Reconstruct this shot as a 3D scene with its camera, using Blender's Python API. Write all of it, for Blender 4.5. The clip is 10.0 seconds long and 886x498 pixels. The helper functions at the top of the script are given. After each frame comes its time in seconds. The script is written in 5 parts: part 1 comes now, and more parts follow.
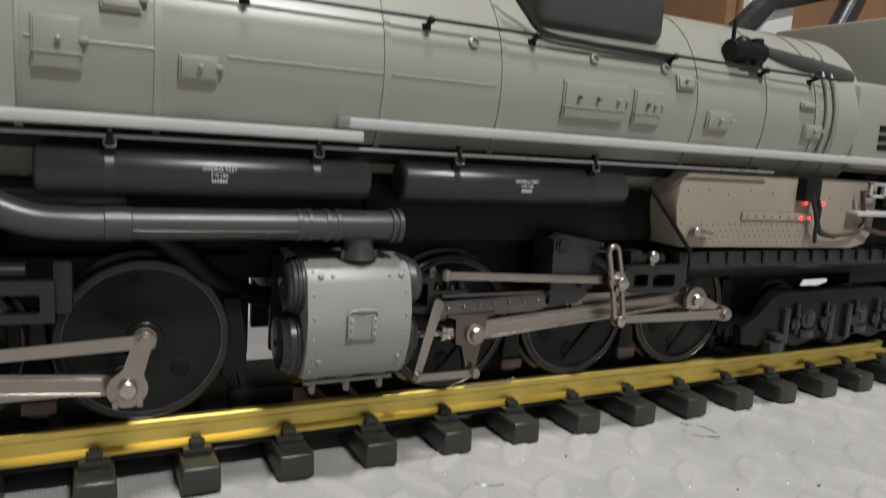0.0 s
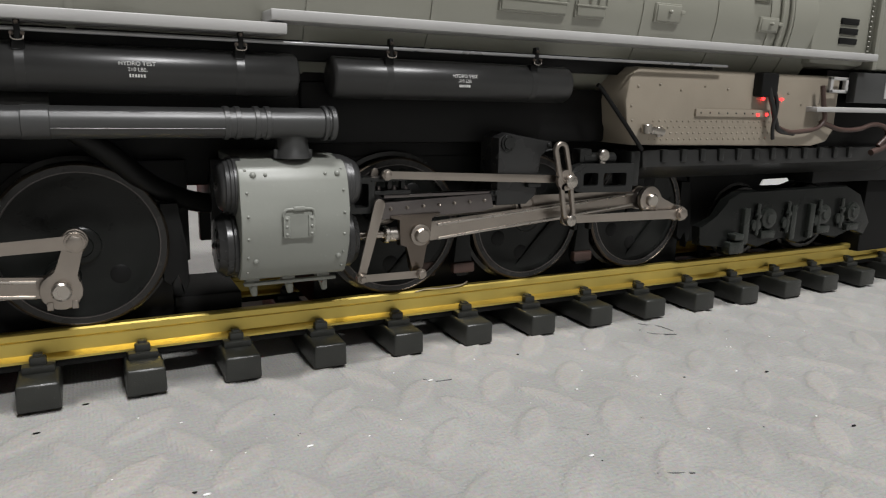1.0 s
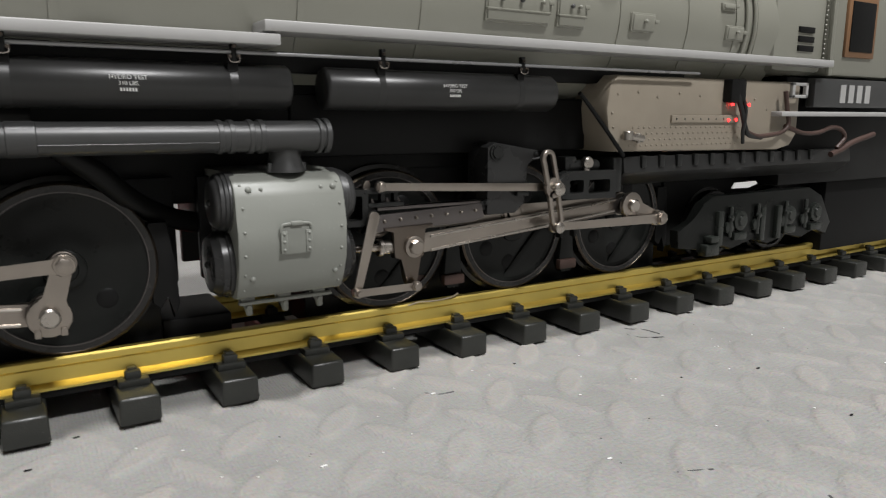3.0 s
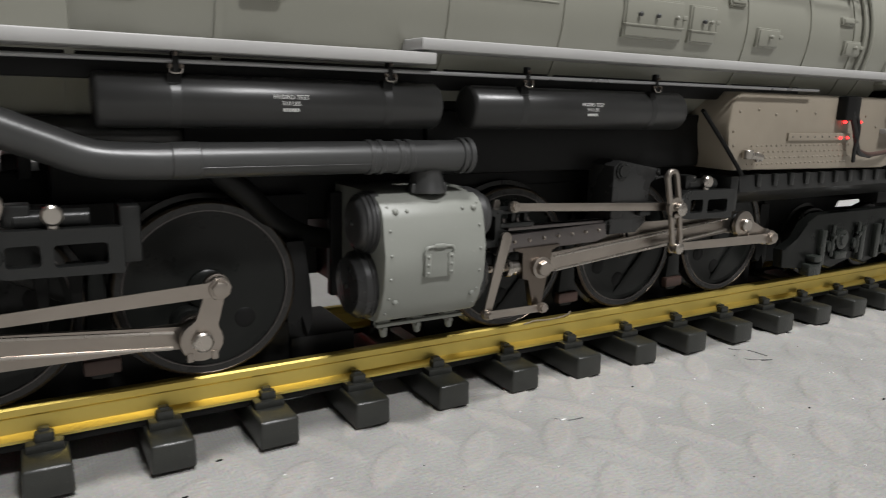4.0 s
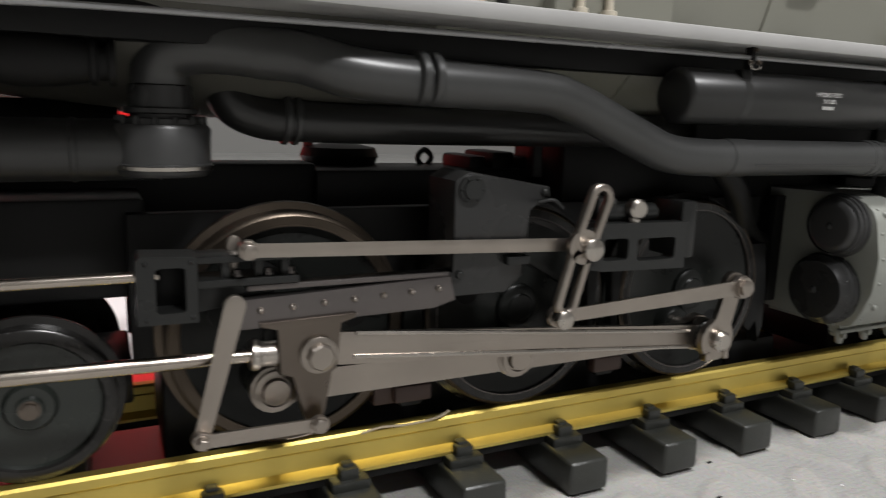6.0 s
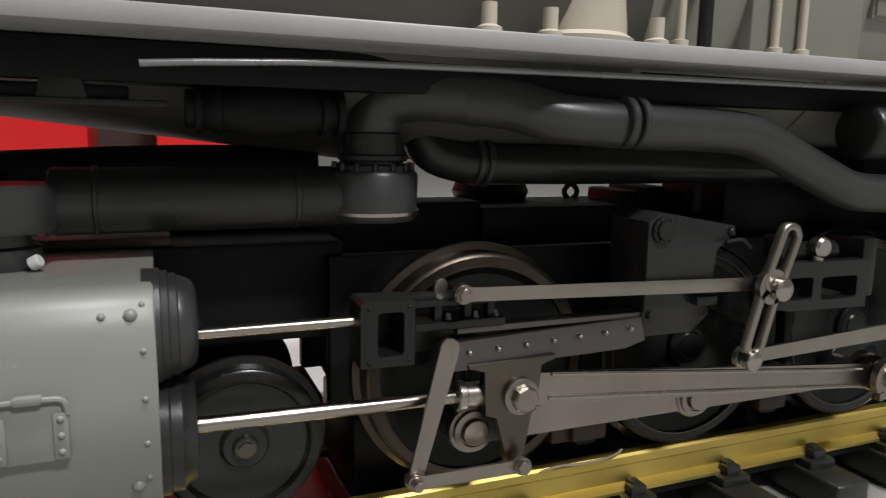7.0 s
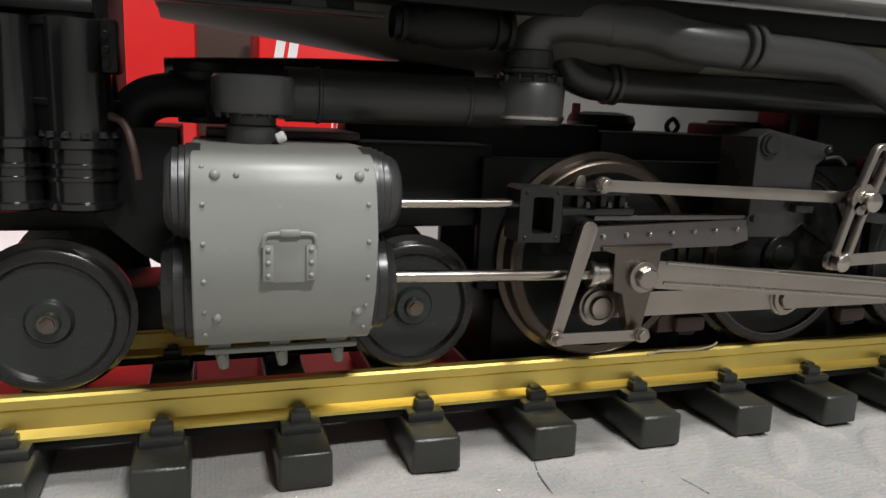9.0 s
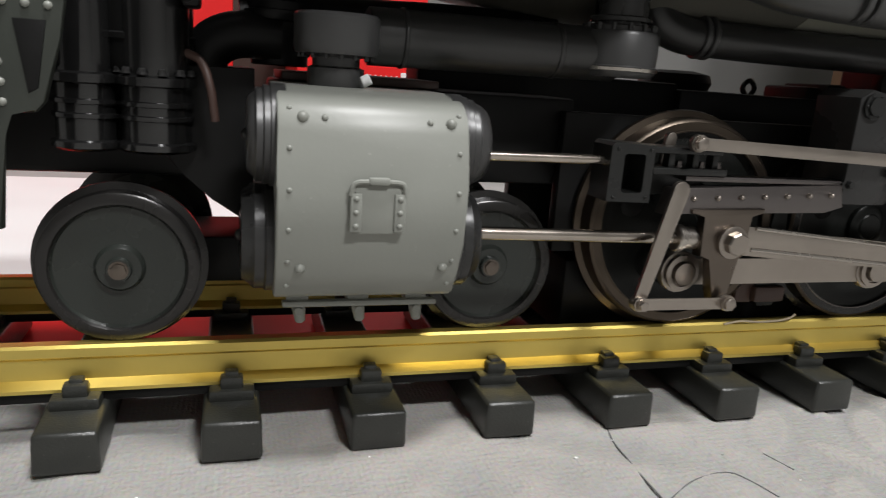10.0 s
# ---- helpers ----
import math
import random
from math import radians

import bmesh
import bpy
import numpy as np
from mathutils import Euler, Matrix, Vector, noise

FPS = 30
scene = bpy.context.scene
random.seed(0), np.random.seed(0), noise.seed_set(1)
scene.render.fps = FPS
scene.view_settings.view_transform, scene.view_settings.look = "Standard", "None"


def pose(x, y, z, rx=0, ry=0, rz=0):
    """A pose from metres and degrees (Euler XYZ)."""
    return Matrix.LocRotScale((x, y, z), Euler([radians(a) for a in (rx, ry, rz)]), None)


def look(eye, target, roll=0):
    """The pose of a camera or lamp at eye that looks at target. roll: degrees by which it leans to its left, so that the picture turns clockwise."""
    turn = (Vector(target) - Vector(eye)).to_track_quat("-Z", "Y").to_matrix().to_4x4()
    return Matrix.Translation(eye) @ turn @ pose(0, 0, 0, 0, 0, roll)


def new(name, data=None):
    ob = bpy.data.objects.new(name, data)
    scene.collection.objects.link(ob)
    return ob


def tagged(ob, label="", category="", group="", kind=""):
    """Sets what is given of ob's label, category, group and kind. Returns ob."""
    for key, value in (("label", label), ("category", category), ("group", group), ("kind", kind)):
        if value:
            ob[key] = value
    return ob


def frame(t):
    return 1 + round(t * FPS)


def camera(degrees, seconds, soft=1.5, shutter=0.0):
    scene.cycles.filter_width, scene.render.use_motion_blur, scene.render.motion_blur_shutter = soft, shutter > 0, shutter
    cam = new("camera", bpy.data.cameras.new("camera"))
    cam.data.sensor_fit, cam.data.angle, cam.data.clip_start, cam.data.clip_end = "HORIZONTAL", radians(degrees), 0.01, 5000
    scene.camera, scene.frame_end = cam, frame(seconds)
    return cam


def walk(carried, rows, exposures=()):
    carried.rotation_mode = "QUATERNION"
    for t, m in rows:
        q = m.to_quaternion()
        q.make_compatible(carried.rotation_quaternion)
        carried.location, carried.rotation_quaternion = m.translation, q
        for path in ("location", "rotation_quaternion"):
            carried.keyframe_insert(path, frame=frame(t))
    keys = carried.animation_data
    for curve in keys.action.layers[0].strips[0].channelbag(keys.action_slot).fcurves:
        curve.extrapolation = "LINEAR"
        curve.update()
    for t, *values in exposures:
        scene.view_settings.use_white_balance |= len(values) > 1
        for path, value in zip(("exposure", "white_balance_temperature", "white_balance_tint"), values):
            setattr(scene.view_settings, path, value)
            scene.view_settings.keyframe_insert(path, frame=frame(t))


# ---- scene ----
cam = camera(64.0, 10.0, 1.1, 0.4)
PATH = [
    (0, (0.011, 0.009, 0.119), (0.906, 1.773, -0.175), 3.7),
    (0.2, (0.013, 0.01, 0.108), (0.911, 1.767, -0.214), 3.3),
    (0.5, (0.022, 0.002, 0.105), (0.892, 1.761, -0.284), 2.6),
    (1, (0.031, -0.003, 0.101), (0.912, 1.74, -0.328), 1.5),
    (1.5, (0.034, -0.008, 0.099), (0.938, 1.726, -0.324), 1.1),
    (2, (0.036, -0.009, 0.096), (0.958, 1.717, -0.319), 1.1),
    (2.2, (0.036, -0.007, 0.095), (0.97, 1.71, -0.33), 1.3),
    (3.3, (0.006, 0.016, 0.1), (1.041, 1.69, -0.26), -0.1),
    (3.5, (0.001, 0.023, 0.104), (1.005, 1.709, -0.284), 0.5),
    (4, (-0.018, 0.037, 0.108), (0.982, 1.718, -0.308), 1.6),
    (4.5, (-0.047, 0.047, 0.102), (0.949, 1.73, -0.32), 2.2),
    (5, (-0.076, 0.066, 0.098), (0.901, 1.763, -0.311), 2.1),
    (5.2, (-0.084, 0.071, 0.097), (0.87, 1.78, -0.314), 2.1),
    (5.5, (-0.102, 0.082, 0.097), (0.818, 1.815, -0.29), 1.9),
    (6, (-0.132, 0.096, 0.098), (0.725, 1.866, -0.264), 1.7),
    (6.2, (-0.14, 0.1, 0.099), (0.693, 1.883, -0.259), 1.7),
    (7.3, (-0.165, 0.111, 0.103), (0.56, 1.95, -0.206), 0.9),
    (7.5, (-0.165, 0.112, 0.102), (0.551, 1.952, -0.217), 1.0),
    (8, (-0.168, 0.112, 0.098), (0.538, 1.954, -0.233), 1.3),
    (8.5, (-0.173, 0.104, 0.098), (0.489, 1.956, -0.263), 1.4),
    (8.6, (-0.182, 0.098, 0.093), (0.496, 1.946, -0.258), 2.1),
    (8.7, (-0.193, 0.09, 0.084), (0.491, 1.946, -0.209), 2.4),
    (8.8, (-0.193, 0.081, 0.085), (0.408, 1.961, -0.234), 2.7),
    (9, (-0.196, 0.085, 0.088), (0.422, 1.948, -0.3), 2.6),
    (9.5, (-0.199, 0.089, 0.085), (0.388, 1.946, -0.368), 3.6),
    (10, (-0.208, 0.096, 0.083), (0.366, 1.951, -0.397), 4.2),
]
walk(cam, [(t, look(eye, target, roll)) for t, eye, target, roll in PATH],
     [(0.0, 0.1), (1.0, 0.0), (2.0, 0.0), (4.5, 0.04), (5.0, 0.16), (6.0, 0.12), (7.3, -0.18), (8.2, -0.1), (9.0, 0.12), (10.0, 0.13)])

# ---- light ----
world = bpy.data.worlds.new("room_air")
scene.world = world
world.use_nodes = True
world.node_tree.nodes["Background"].inputs[0].default_value = (0.9, 0.92, 1.0, 1)
world.node_tree.nodes["Background"].inputs[1].default_value = 0.002
scene.view_settings.exposure = 0.0
# two ceiling lights: one over the layout, one nearer the room's middle
for n_, at, watts in (("ceiling_lamp", (0.1, -0.15, 2.3), 44.0), ("ceiling_lamp", (0.45, -1.45, 2.3), 72.0)):
    lamp = bpy.data.lights.new(n_, "AREA")
    lamp.shape, lamp.size, lamp.size_y, lamp.energy, lamp.color = "RECTANGLE", 0.5, 0.25, watts, (0.985, 0.98, 0.985)
    lamp_ob = new(n_, lamp)
    lamp_ob.matrix_world = look(at, (at[0], at[1], 0.0))

# ---- materials ----
MATS = {}


def material(name, colour, rough=0.5, metal=0.0, grain=60.0, vary=0.15, bump=0.05, spots=0.0, spot_colour=(0.6, 0.58, 0.52), coat=0.0, spec=0.5):
    """Painted or bare surface with two scales of variation, in object space (metres)."""
    m = bpy.data.materials.new(name)
    m.use_nodes = True
    nt = m.node_tree
    bs = nt.nodes["Principled BSDF"]
    tc = nt.nodes.new("ShaderNodeTexCoord")
    big = nt.nodes.new("ShaderNodeTexNoise")
    big.inputs["Scale"].default_value, big.inputs["Detail"].default_value = grain, 4.0
    fine = nt.nodes.new("ShaderNodeTexNoise")
    fine.inputs["Scale"].default_value, fine.inputs["Detail"].default_value = grain * 22, 3.0
    nt.links.new(tc.outputs["Object"], big.inputs["Vector"])
    nt.links.new(tc.outputs["Object"], fine.inputs["Vector"])
    mix = nt.nodes.new("ShaderNodeMix")
    mix.data_type = "RGBA"
    mix.inputs[6].default_value = (*[c * (1 - vary) for c in colour], 1)
    mix.inputs[7].default_value = (*[min(1, c * (1 + vary)) for c in colour], 1)
    nt.links.new(big.outputs["Fac"], mix.inputs[0])
    out = mix.outputs[2]
    if spots:
        ramp = nt.nodes.new("ShaderNodeMapRange")
        ramp.inputs["From Min"].default_value, ramp.inputs["From Max"].default_value = 0.70, 0.76
        ramp.inputs["To Max"].default_value = spots
        nt.links.new(fine.outputs["Fac"], ramp.inputs["Value"])
        dust = nt.nodes.new("ShaderNodeMix")
        dust.data_type = "RGBA"
        dust.inputs[7].default_value = (*spot_colour, 1)
        nt.links.new(ramp.outputs["Result"], dust.inputs[0])
        nt.links.new(out, dust.inputs[6])
        out = dust.outputs[2]
    nt.links.new(out, bs.inputs["Base Color"])
    rr = nt.nodes.new("ShaderNodeMapRange")
    rr.inputs["To Min"].default_value, rr.inputs["To Max"].default_value = max(0.03, rough - 0.1), min(1, rough + 0.1)
    nt.links.new(big.outputs["Fac"], rr.inputs["Value"])
    nt.links.new(rr.outputs["Result"], bs.inputs["Roughness"])
    bs.inputs["Metallic"].default_value = metal
    bs.inputs["Coat Weight"].default_value = coat
    bs.inputs["Specular IOR Level"].default_value = spec
    if bump:
        bp = nt.nodes.new("ShaderNodeBump")
        bp.inputs["Strength"].default_value, bp.inputs["Distance"].default_value = bump, 0.0004
        nt.links.new(fine.outputs["Fac"], bp.inputs["Height"])
        nt.links.new(bp.outputs["Normal"], bs.inputs["Normal"])
    MATS[name] = m
    return m


OLIVE = material("olive_grey_paint", (0.24, 0.238, 0.2), 0.34, 0, 25, 0.06, 0.04)
SILVER = material("grey_cylinder_paint", (0.236, 0.243, 0.218), 0.42, 0, 40, 0.07, 0.06, 0.12)
EDGE = material("pale_grey_paint", (0.385, 0.38, 0.372), 0.36, 0, 60, 0.12, 0.06)
BLACK = material("satin_black_plastic", (0.0065, 0.0065, 0.0064), 0.46, 0, 60, 0.3, 0.08, spec=0.2)
GLOSS = material("semi_gloss_black", (0.022, 0.022, 0.0218), 0.27, 0, 60, 0.3, 0.05, 0.07, (0.2, 0.2, 0.19), spec=0.45)
LACQUER = material("black_gloss_lacquer", (0.007, 0.007, 0.007), 0.17, 0, 60, 0.3, 0.03, spec=0.7)
HEAD = material("dark_satin_head_paint", (0.04, 0.04, 0.04), 0.34, 0, 50, 0.2, 0.05, 0.06, (0.2, 0.2, 0.19), spec=0.55)
PIPE = material("dark_grey_pipe_paint", (0.042, 0.0425, 0.042), 0.36, 0, 50, 0.2, 0.04, 0.05, (0.2, 0.2, 0.19), spec=0.6)
WHEEL = material("dark_wheel_casting", (0.008, 0.0088, 0.008), 0.3, 0, 70, 0.35, 0.12, 0.06, (0.1, 0.1, 0.09), spec=0.24)
TYRE = material("darkened_steel_tyre", (0.02, 0.019, 0.018), 0.26, 0.3, 90, 0.3, 0.06)
BRIGHT = material("worn_nickel", (0.47, 0.435, 0.395), 0.27, 1.0, 80, 0.12, 0.03)
TREAD = material("worn_bronze_tread", (0.09, 0.072, 0.056), 0.34, 0.9, 80, 0.2, 0.05)
ROD = material("nickel_plated_rod", (0.365, 0.325, 0.288), 0.34, 1.0, 70, 0.24, 0.06)
SHADED_GRAPHITE = material("shaded_graphite_paint", (0.075, 0.072, 0.06), 0.62, 0, 40, 0.15, 0.08)
BRACKET = material("grey_green_bracket_paint", (0.03, 0.034, 0.028), 0.4, 0, 60, 0.2, 0.08)
CROSS = material("worn_crosshead_steel", (0.16, 0.135, 0.115), 0.3, 1.0, 70, 0.2, 0.06)
BLUED = material("blued_steel", (0.15, 0.136, 0.132), 0.34, 0.9, 70, 0.18, 0.05)
DULL = material("dull_grey_plastic", (0.014, 0.0145, 0.014), 0.32, 0, 60, 0.3, 0.12, 0.1, (0.2, 0.2, 0.19), spec=0.38)
BRASS = material("yellow_brass", (0.71, 0.55, 0.15), 0.42, 0.9, 34, 0.3, 0.06, 0.1, (0.22, 0.15, 0.05))
TIE = material("brown_black_tie_plastic", (0.024, 0.025, 0.022), 0.34, 0, 90, 0.35, 0.25, 0.3, (0.22, 0.21, 0.19))
TAN = material("tan_firebox_paint", (0.3, 0.26, 0.205), 0.42, 0, 40, 0.2, 0.08, 0.1, (0.12, 0.09, 0.06))
CREAM = material("cream_casting", (0.52, 0.47, 0.38), 0.5, 0, 50, 0.1, 0.05)
RED = material("glossy_red_card", (0.66, 0.02, 0.02), 0.3, 0, 12, 0.08, 0.01)
WHITE = material("white_print", (0.75, 0.75, 0.74), 0.5, 0, 20, 0.05, 0.01)
LETTER = material("white_lettering", (0.6, 0.6, 0.58), 0.5, 0, 900, 0.3, 0.0)
WALL = material("off_white_wall_paint", (0.24, 0.236, 0.225), 0.8, 0, 3, 0.05, 0.05)
WOOD = material("brown_wood", (0.2, 0.105, 0.05), 0.45, 0, 14, 0.35, 0.1)
CONDUIT = material("grey_conduit_paint", (0.3, 0.3, 0.305), 0.3, 0.5, 60, 0.2, 0.03)
PISTON = material("oiled_steel_rod", (0.46, 0.41, 0.36), 0.2, 1.0, 60, 0.25, 0.04)
LINT = material("grey_lint", (0.1, 0.1, 0.1), 0.8, 0, 60, 0.3, 0.0)
TANK = material("satin_black_tank_paint", (0.021, 0.021, 0.0205), 0.33, 0, 60, 0.25, 0.04, 0.05, (0.2, 0.2, 0.19), spec=0.5)
TRUCK = material("green_black_truck_casting", (0.02, 0.023, 0.02), 0.27, 0, 70, 0.3, 0.08, 0.06, (0.14, 0.14, 0.13), spec=0.45)
WIRE = material("black_wire", (0.008, 0.008, 0.008), 0.4, 0, 60, 0.2, 0.02)
POST_RED = material("dull_red_post", (0.22, 0.02, 0.018), 0.45, 0, 60, 0.15, 0.02)
GAP_SHADE = material("dark_brown_gap_shade", (0.05, 0.028, 0.02), 0.7, 0, 30, 0.2, 0.05)
STRIP = material("pale_brass_strip", (0.5, 0.42, 0.3), 0.4, 0.6, 50, 0.2, 0.05)
BROWN = material("rust_brown_plastic", (0.06, 0.033, 0.026), 0.5, 0, 70, 0.3, 0.1)

LED = bpy.data.materials.new("red_led_glow")
LED.use_nodes = True
LED.node_tree.nodes["Principled BSDF"].inputs["Base Color"].default_value = (0.8, 0.02, 0.02, 1)
LED.node_tree.nodes["Principled BSDF"].inputs["Emission Color"].default_value = (1, 0.03, 0.03, 1)
LED.node_tree.nodes["Principled BSDF"].inputs["Emission Strength"].default_value = 4.0

# ---- shape helpers: all shapes are given in millimetres ----
MM = 0.001


def part(name, bm, mat, parent=None, label="", smooth=40):
    """Links a bmesh (millimetres) as one mesh object under a thing or a part."""
    bmesh.ops.remove_doubles(bm, verts=bm.verts, dist=0.0005)
    bmesh.ops.recalc_face_normals(bm, faces=bm.faces)
    bmesh.ops.scale(bm, vec=(MM, MM, MM), verts=bm.verts)
    me = bpy.data.meshes.new(name)
    bm.to_mesh(me)
    bm.free()
    me.materials.append(mat)
    if smooth:
        me.shade_smooth()
        me.set_sharp_from_angle(angle=radians(smooth))
    ob = new(name, me)
    ob.parent = parent
    if label:
        tagged(ob, label)
    return ob


def again(ob, dx, dy=0, dz=0, turn=None, parent=None):
    """Another object on the same mesh, moved by millimetres."""
    c = ob.copy()
    scene.collection.objects.link(c)
    c.location = ob.location + Vector((dx, dy, dz)) * MM
    if turn is not None:
        c.rotation_euler = turn
    if parent is not None:
        c.parent = parent
    return c


def B():
    return bmesh.new()


def box(bm, x0, x1, y0, y1, z0, z1, bevel=0.4):
    r = bmesh.ops.create_cube(bm, size=1)
    vs = r["verts"]
    bmesh.ops.scale(bm, vec=(abs(x1 - x0), abs(y1 - y0), abs(z1 - z0)), verts=vs)
    bmesh.ops.translate(bm, vec=((x0 + x1) / 2, (y0 + y1) / 2, (z0 + z1) / 2), verts=vs)
    if bevel:
        es = list({e for v in vs for e in v.link_edges})
        bmesh.ops.bevel(bm, geom=es, offset=bevel, segments=2, affect="EDGES", profile=0.5)
    return bm


def lathe(bm, prof, o, d, seg=32):
    """Rings of (along, radius) round an axis from o towards d."""
    d = Vector(d).normalized()
    a = d.orthogonal().normalized()
    b = d.cross(a)
    o = Vector(o)
    rings = []
    for t, r in prof:
        if r < 1e-6:
            rings.append([bm.verts.new(o + d * t)])
        else:
            rings.append([bm.verts.new(o + d * t + (a * math.cos(2 * math.pi * i / seg) + b * math.sin(2 * math.pi * i / seg)) * r) for i in range(seg)])
    for p, q in zip(rings, rings[1:]):
        for i in range(seg):
            j = (i + 1) % seg
            if len(p) == 1 and len(q) == 1:
                break
            if len(p) == 1:
                bm.faces.new((p[0], q[i], q[j]))
            elif len(q) == 1:
                bm.faces.new((p[i], p[j], q[0]))
            else:
                bm.faces.new((p[i], p[j], q[j], q[i]))
    return bm


def rod(bm, p, q, r, seg=16, r2=None):
    d = Vector(q) - Vector(p)
    r2 = r if r2 is None else r2
    e = min(0.3, r * 0.2)
    return lathe(bm, [(0, 0), (0, r - e), (e, r), (d.length - e, r2), (d.length, r2 - e), (d.length, 0)], p, d, seg)


def tube(bm, pts, r, seg=20, steps=6):
    """A round bar swept along a smooth line through pts; r may be a list."""
    P = [Vector(p) for p in pts]
    R = r if isinstance(r, (list, tuple)) else [r] * len(P)
    ext = [P[0] * 2 - P[1]] + P + [P[-1] * 2 - P[-2]]
    line, rad = [], []
    for i in range(1, len(ext) - 2):
        a, b, c, d = ext[i - 1:i + 3]
        for k in range(steps):
            t = k / steps
            line.append(0.5 * ((2 * b) + (c - a) * t + (2 * a - 5 * b + 4 * c - d) * t * t + (3 * b - a - 3 * c + d) * t ** 3))
            rad.append(R[i - 1] * (1 - t) + R[i] * t)
    line.append(P[-1])
    rad.append(R[-1])
    tan = (line[1] - line[0]).normalized()
    n = tan.orthogonal().normalized()
    rings = []
    for i, p in enumerate(line):
        t2 = (line[min(i + 1, len(line) - 1)] - line[max(i - 1, 0)]).normalized()
        n = (n - t2 * n.dot(t2)).normalized()
        b = t2.cross(n)
        rings.append([bm.verts.new(p + (n * math.cos(2 * math.pi * k / seg) + b * math.sin(2 * math.pi * k / seg)) * rad[i]) for k in range(seg)])
    for p, q in zip(rings, rings[1:]):
        for k in range(seg):
            bm.faces.new((p[k], p[(k + 1) % seg], q[(k + 1) % seg], q[k]))
    bm.faces.new(rings[0][::-1])
    bm.faces.new(rings[-1])
    return bm


def plate(bm, outline, y0, y1, bevel=0.3):
    """An outline in x and z, made thick from y0 to y1."""
    f = [bm.verts.new((x, y0, z)) for x, z in outline]
    k = [bm.verts.new((x, y1, z)) for x, z in outline]
    n = len(f)
    faces = [bm.faces.new(f), bm.faces.new(k[::-1])]
    for i in range(n):
        bm.faces.new((f[i], k[i], k[(i + 1) % n], f[(i + 1) % n]))
    if bevel:
        es = list(faces[0].edges)
        bmesh.ops.bevel(bm, geom=es, offset=bevel, segments=2, affect="EDGES", profile=0.5)
    return bm


def profile(bm, outline, x0, x1, bevel=0.0):
    """An outline in y and z, made long from x0 to x1."""
    f = [bm.verts.new((x0, y, z)) for y, z in outline]
    k = [bm.verts.new((x1, y, z)) for y, z in outline]
    n = len(f)
    a, b = bm.faces.new(f[::-1]), bm.faces.new(k)
    for i in range(n):
        bm.faces.new((f[i], f[(i + 1) % n], k[(i + 1) % n], k[i]))
    if bevel:
        bmesh.ops.bevel(bm, geom=list({*a.edges, *b.edges}), offset=bevel, segments=2, affect="EDGES", profile=0.5)
    return bm


def slotted(bm, a, b, w, v, y0, y1, n=10):
    """A flat bar with round ends and a long slot, between a and b in x and z."""
    a, b = Vector(a), Vector(b)
    d = (b - a).normalized()
    s = Vector((-d.y, d.x))

    def loop(r, y):
        out = []
        for i in range(n + 1):
            t = math.pi * i / n
            q = b + s * math.cos(t) * r + d * math.sin(t) * r
            out.append(bm.verts.new((q.x, y, q.y)))
        for i in range(n + 1):
            t = math.pi + math.pi * i / n
            q = a + s * math.cos(t) * r + d * math.sin(t) * r
            out.append(bm.verts.new((q.x, y, q.y)))
        return out

    e = 0.3
    rings = [loop(w - e, y0), loop(w, y0 + e), loop(w, y1), loop(v, y1), loop(v, y0 + e * 0.5), loop(v + e * 0.5, y0)]
    m = len(rings[0])
    for p, q in zip(rings, rings[1:] + rings[:1]):
        for i in range(m):
            bm.faces.new((p[i], p[(i + 1) % m], q[(i + 1) % m], q[i]))
    return bm


def windowed(bm, outer, holes, y0, y1):
    """A flat plate in x and z with openings through it."""
    es = []
    for loop in [outer] + holes:
        vs = [bm.verts.new((x, y0, z)) for x, z in loop]
        es += [bm.edges.new((vs[i], vs[(i + 1) % len(vs)])) for i in range(len(vs))]
    r = bmesh.ops.triangle_fill(bm, use_beauty=True, use_dissolve=False, edges=es)
    fs = [g for g in r["geom"] if isinstance(g, bmesh.types.BMFace)]
    ex = bmesh.ops.extrude_face_region(bm, geom=fs)
    bmesh.ops.translate(bm, vec=(0, y1 - y0, 0), verts=[g for g in ex["geom"] if isinstance(g, bmesh.types.BMVert)])
    bmesh.ops.recalc_face_normals(bm, faces=bm.faces)
    return bm


def rounded(x0, x1, z0, z1, r):
    out = []
    for cx, cz, a0 in ((x1 - r, z1 - r, 0), (x0 + r, z1 - r, 90), (x0 + r, z0 + r, 180), (x1 - r, z0 + r, 270)):
        for k in range(4):
            a = radians(a0 + 30 * k)
            out.append((cx + r * math.cos(a), cz + r * math.sin(a)))
    return out


def dome(bm, c, n, r, h=None, seg=8):
    """A rivet head at c, proud along n."""
    h = r * 0.8 if h is None else h
    return lathe(bm, [(-0.2, r), (h * 0.35, r * 0.92), (h * 0.8, r * 0.55), (h, 0)], c, n, seg)


def hexbolt(bm, c, n, r, h):
    """A bolt head of six sides on a washer."""
    lathe(bm, [(0, 0), (0, r * 1.25), (h * 0.35, r * 1.2), (h * 0.35, 0)], c, n, 14)
    return lathe(bm, [(h * 0.3, 0), (h * 0.3, r), (h * 0.9, r), (h, r * 0.85), (h, 0)], c, n, 6)


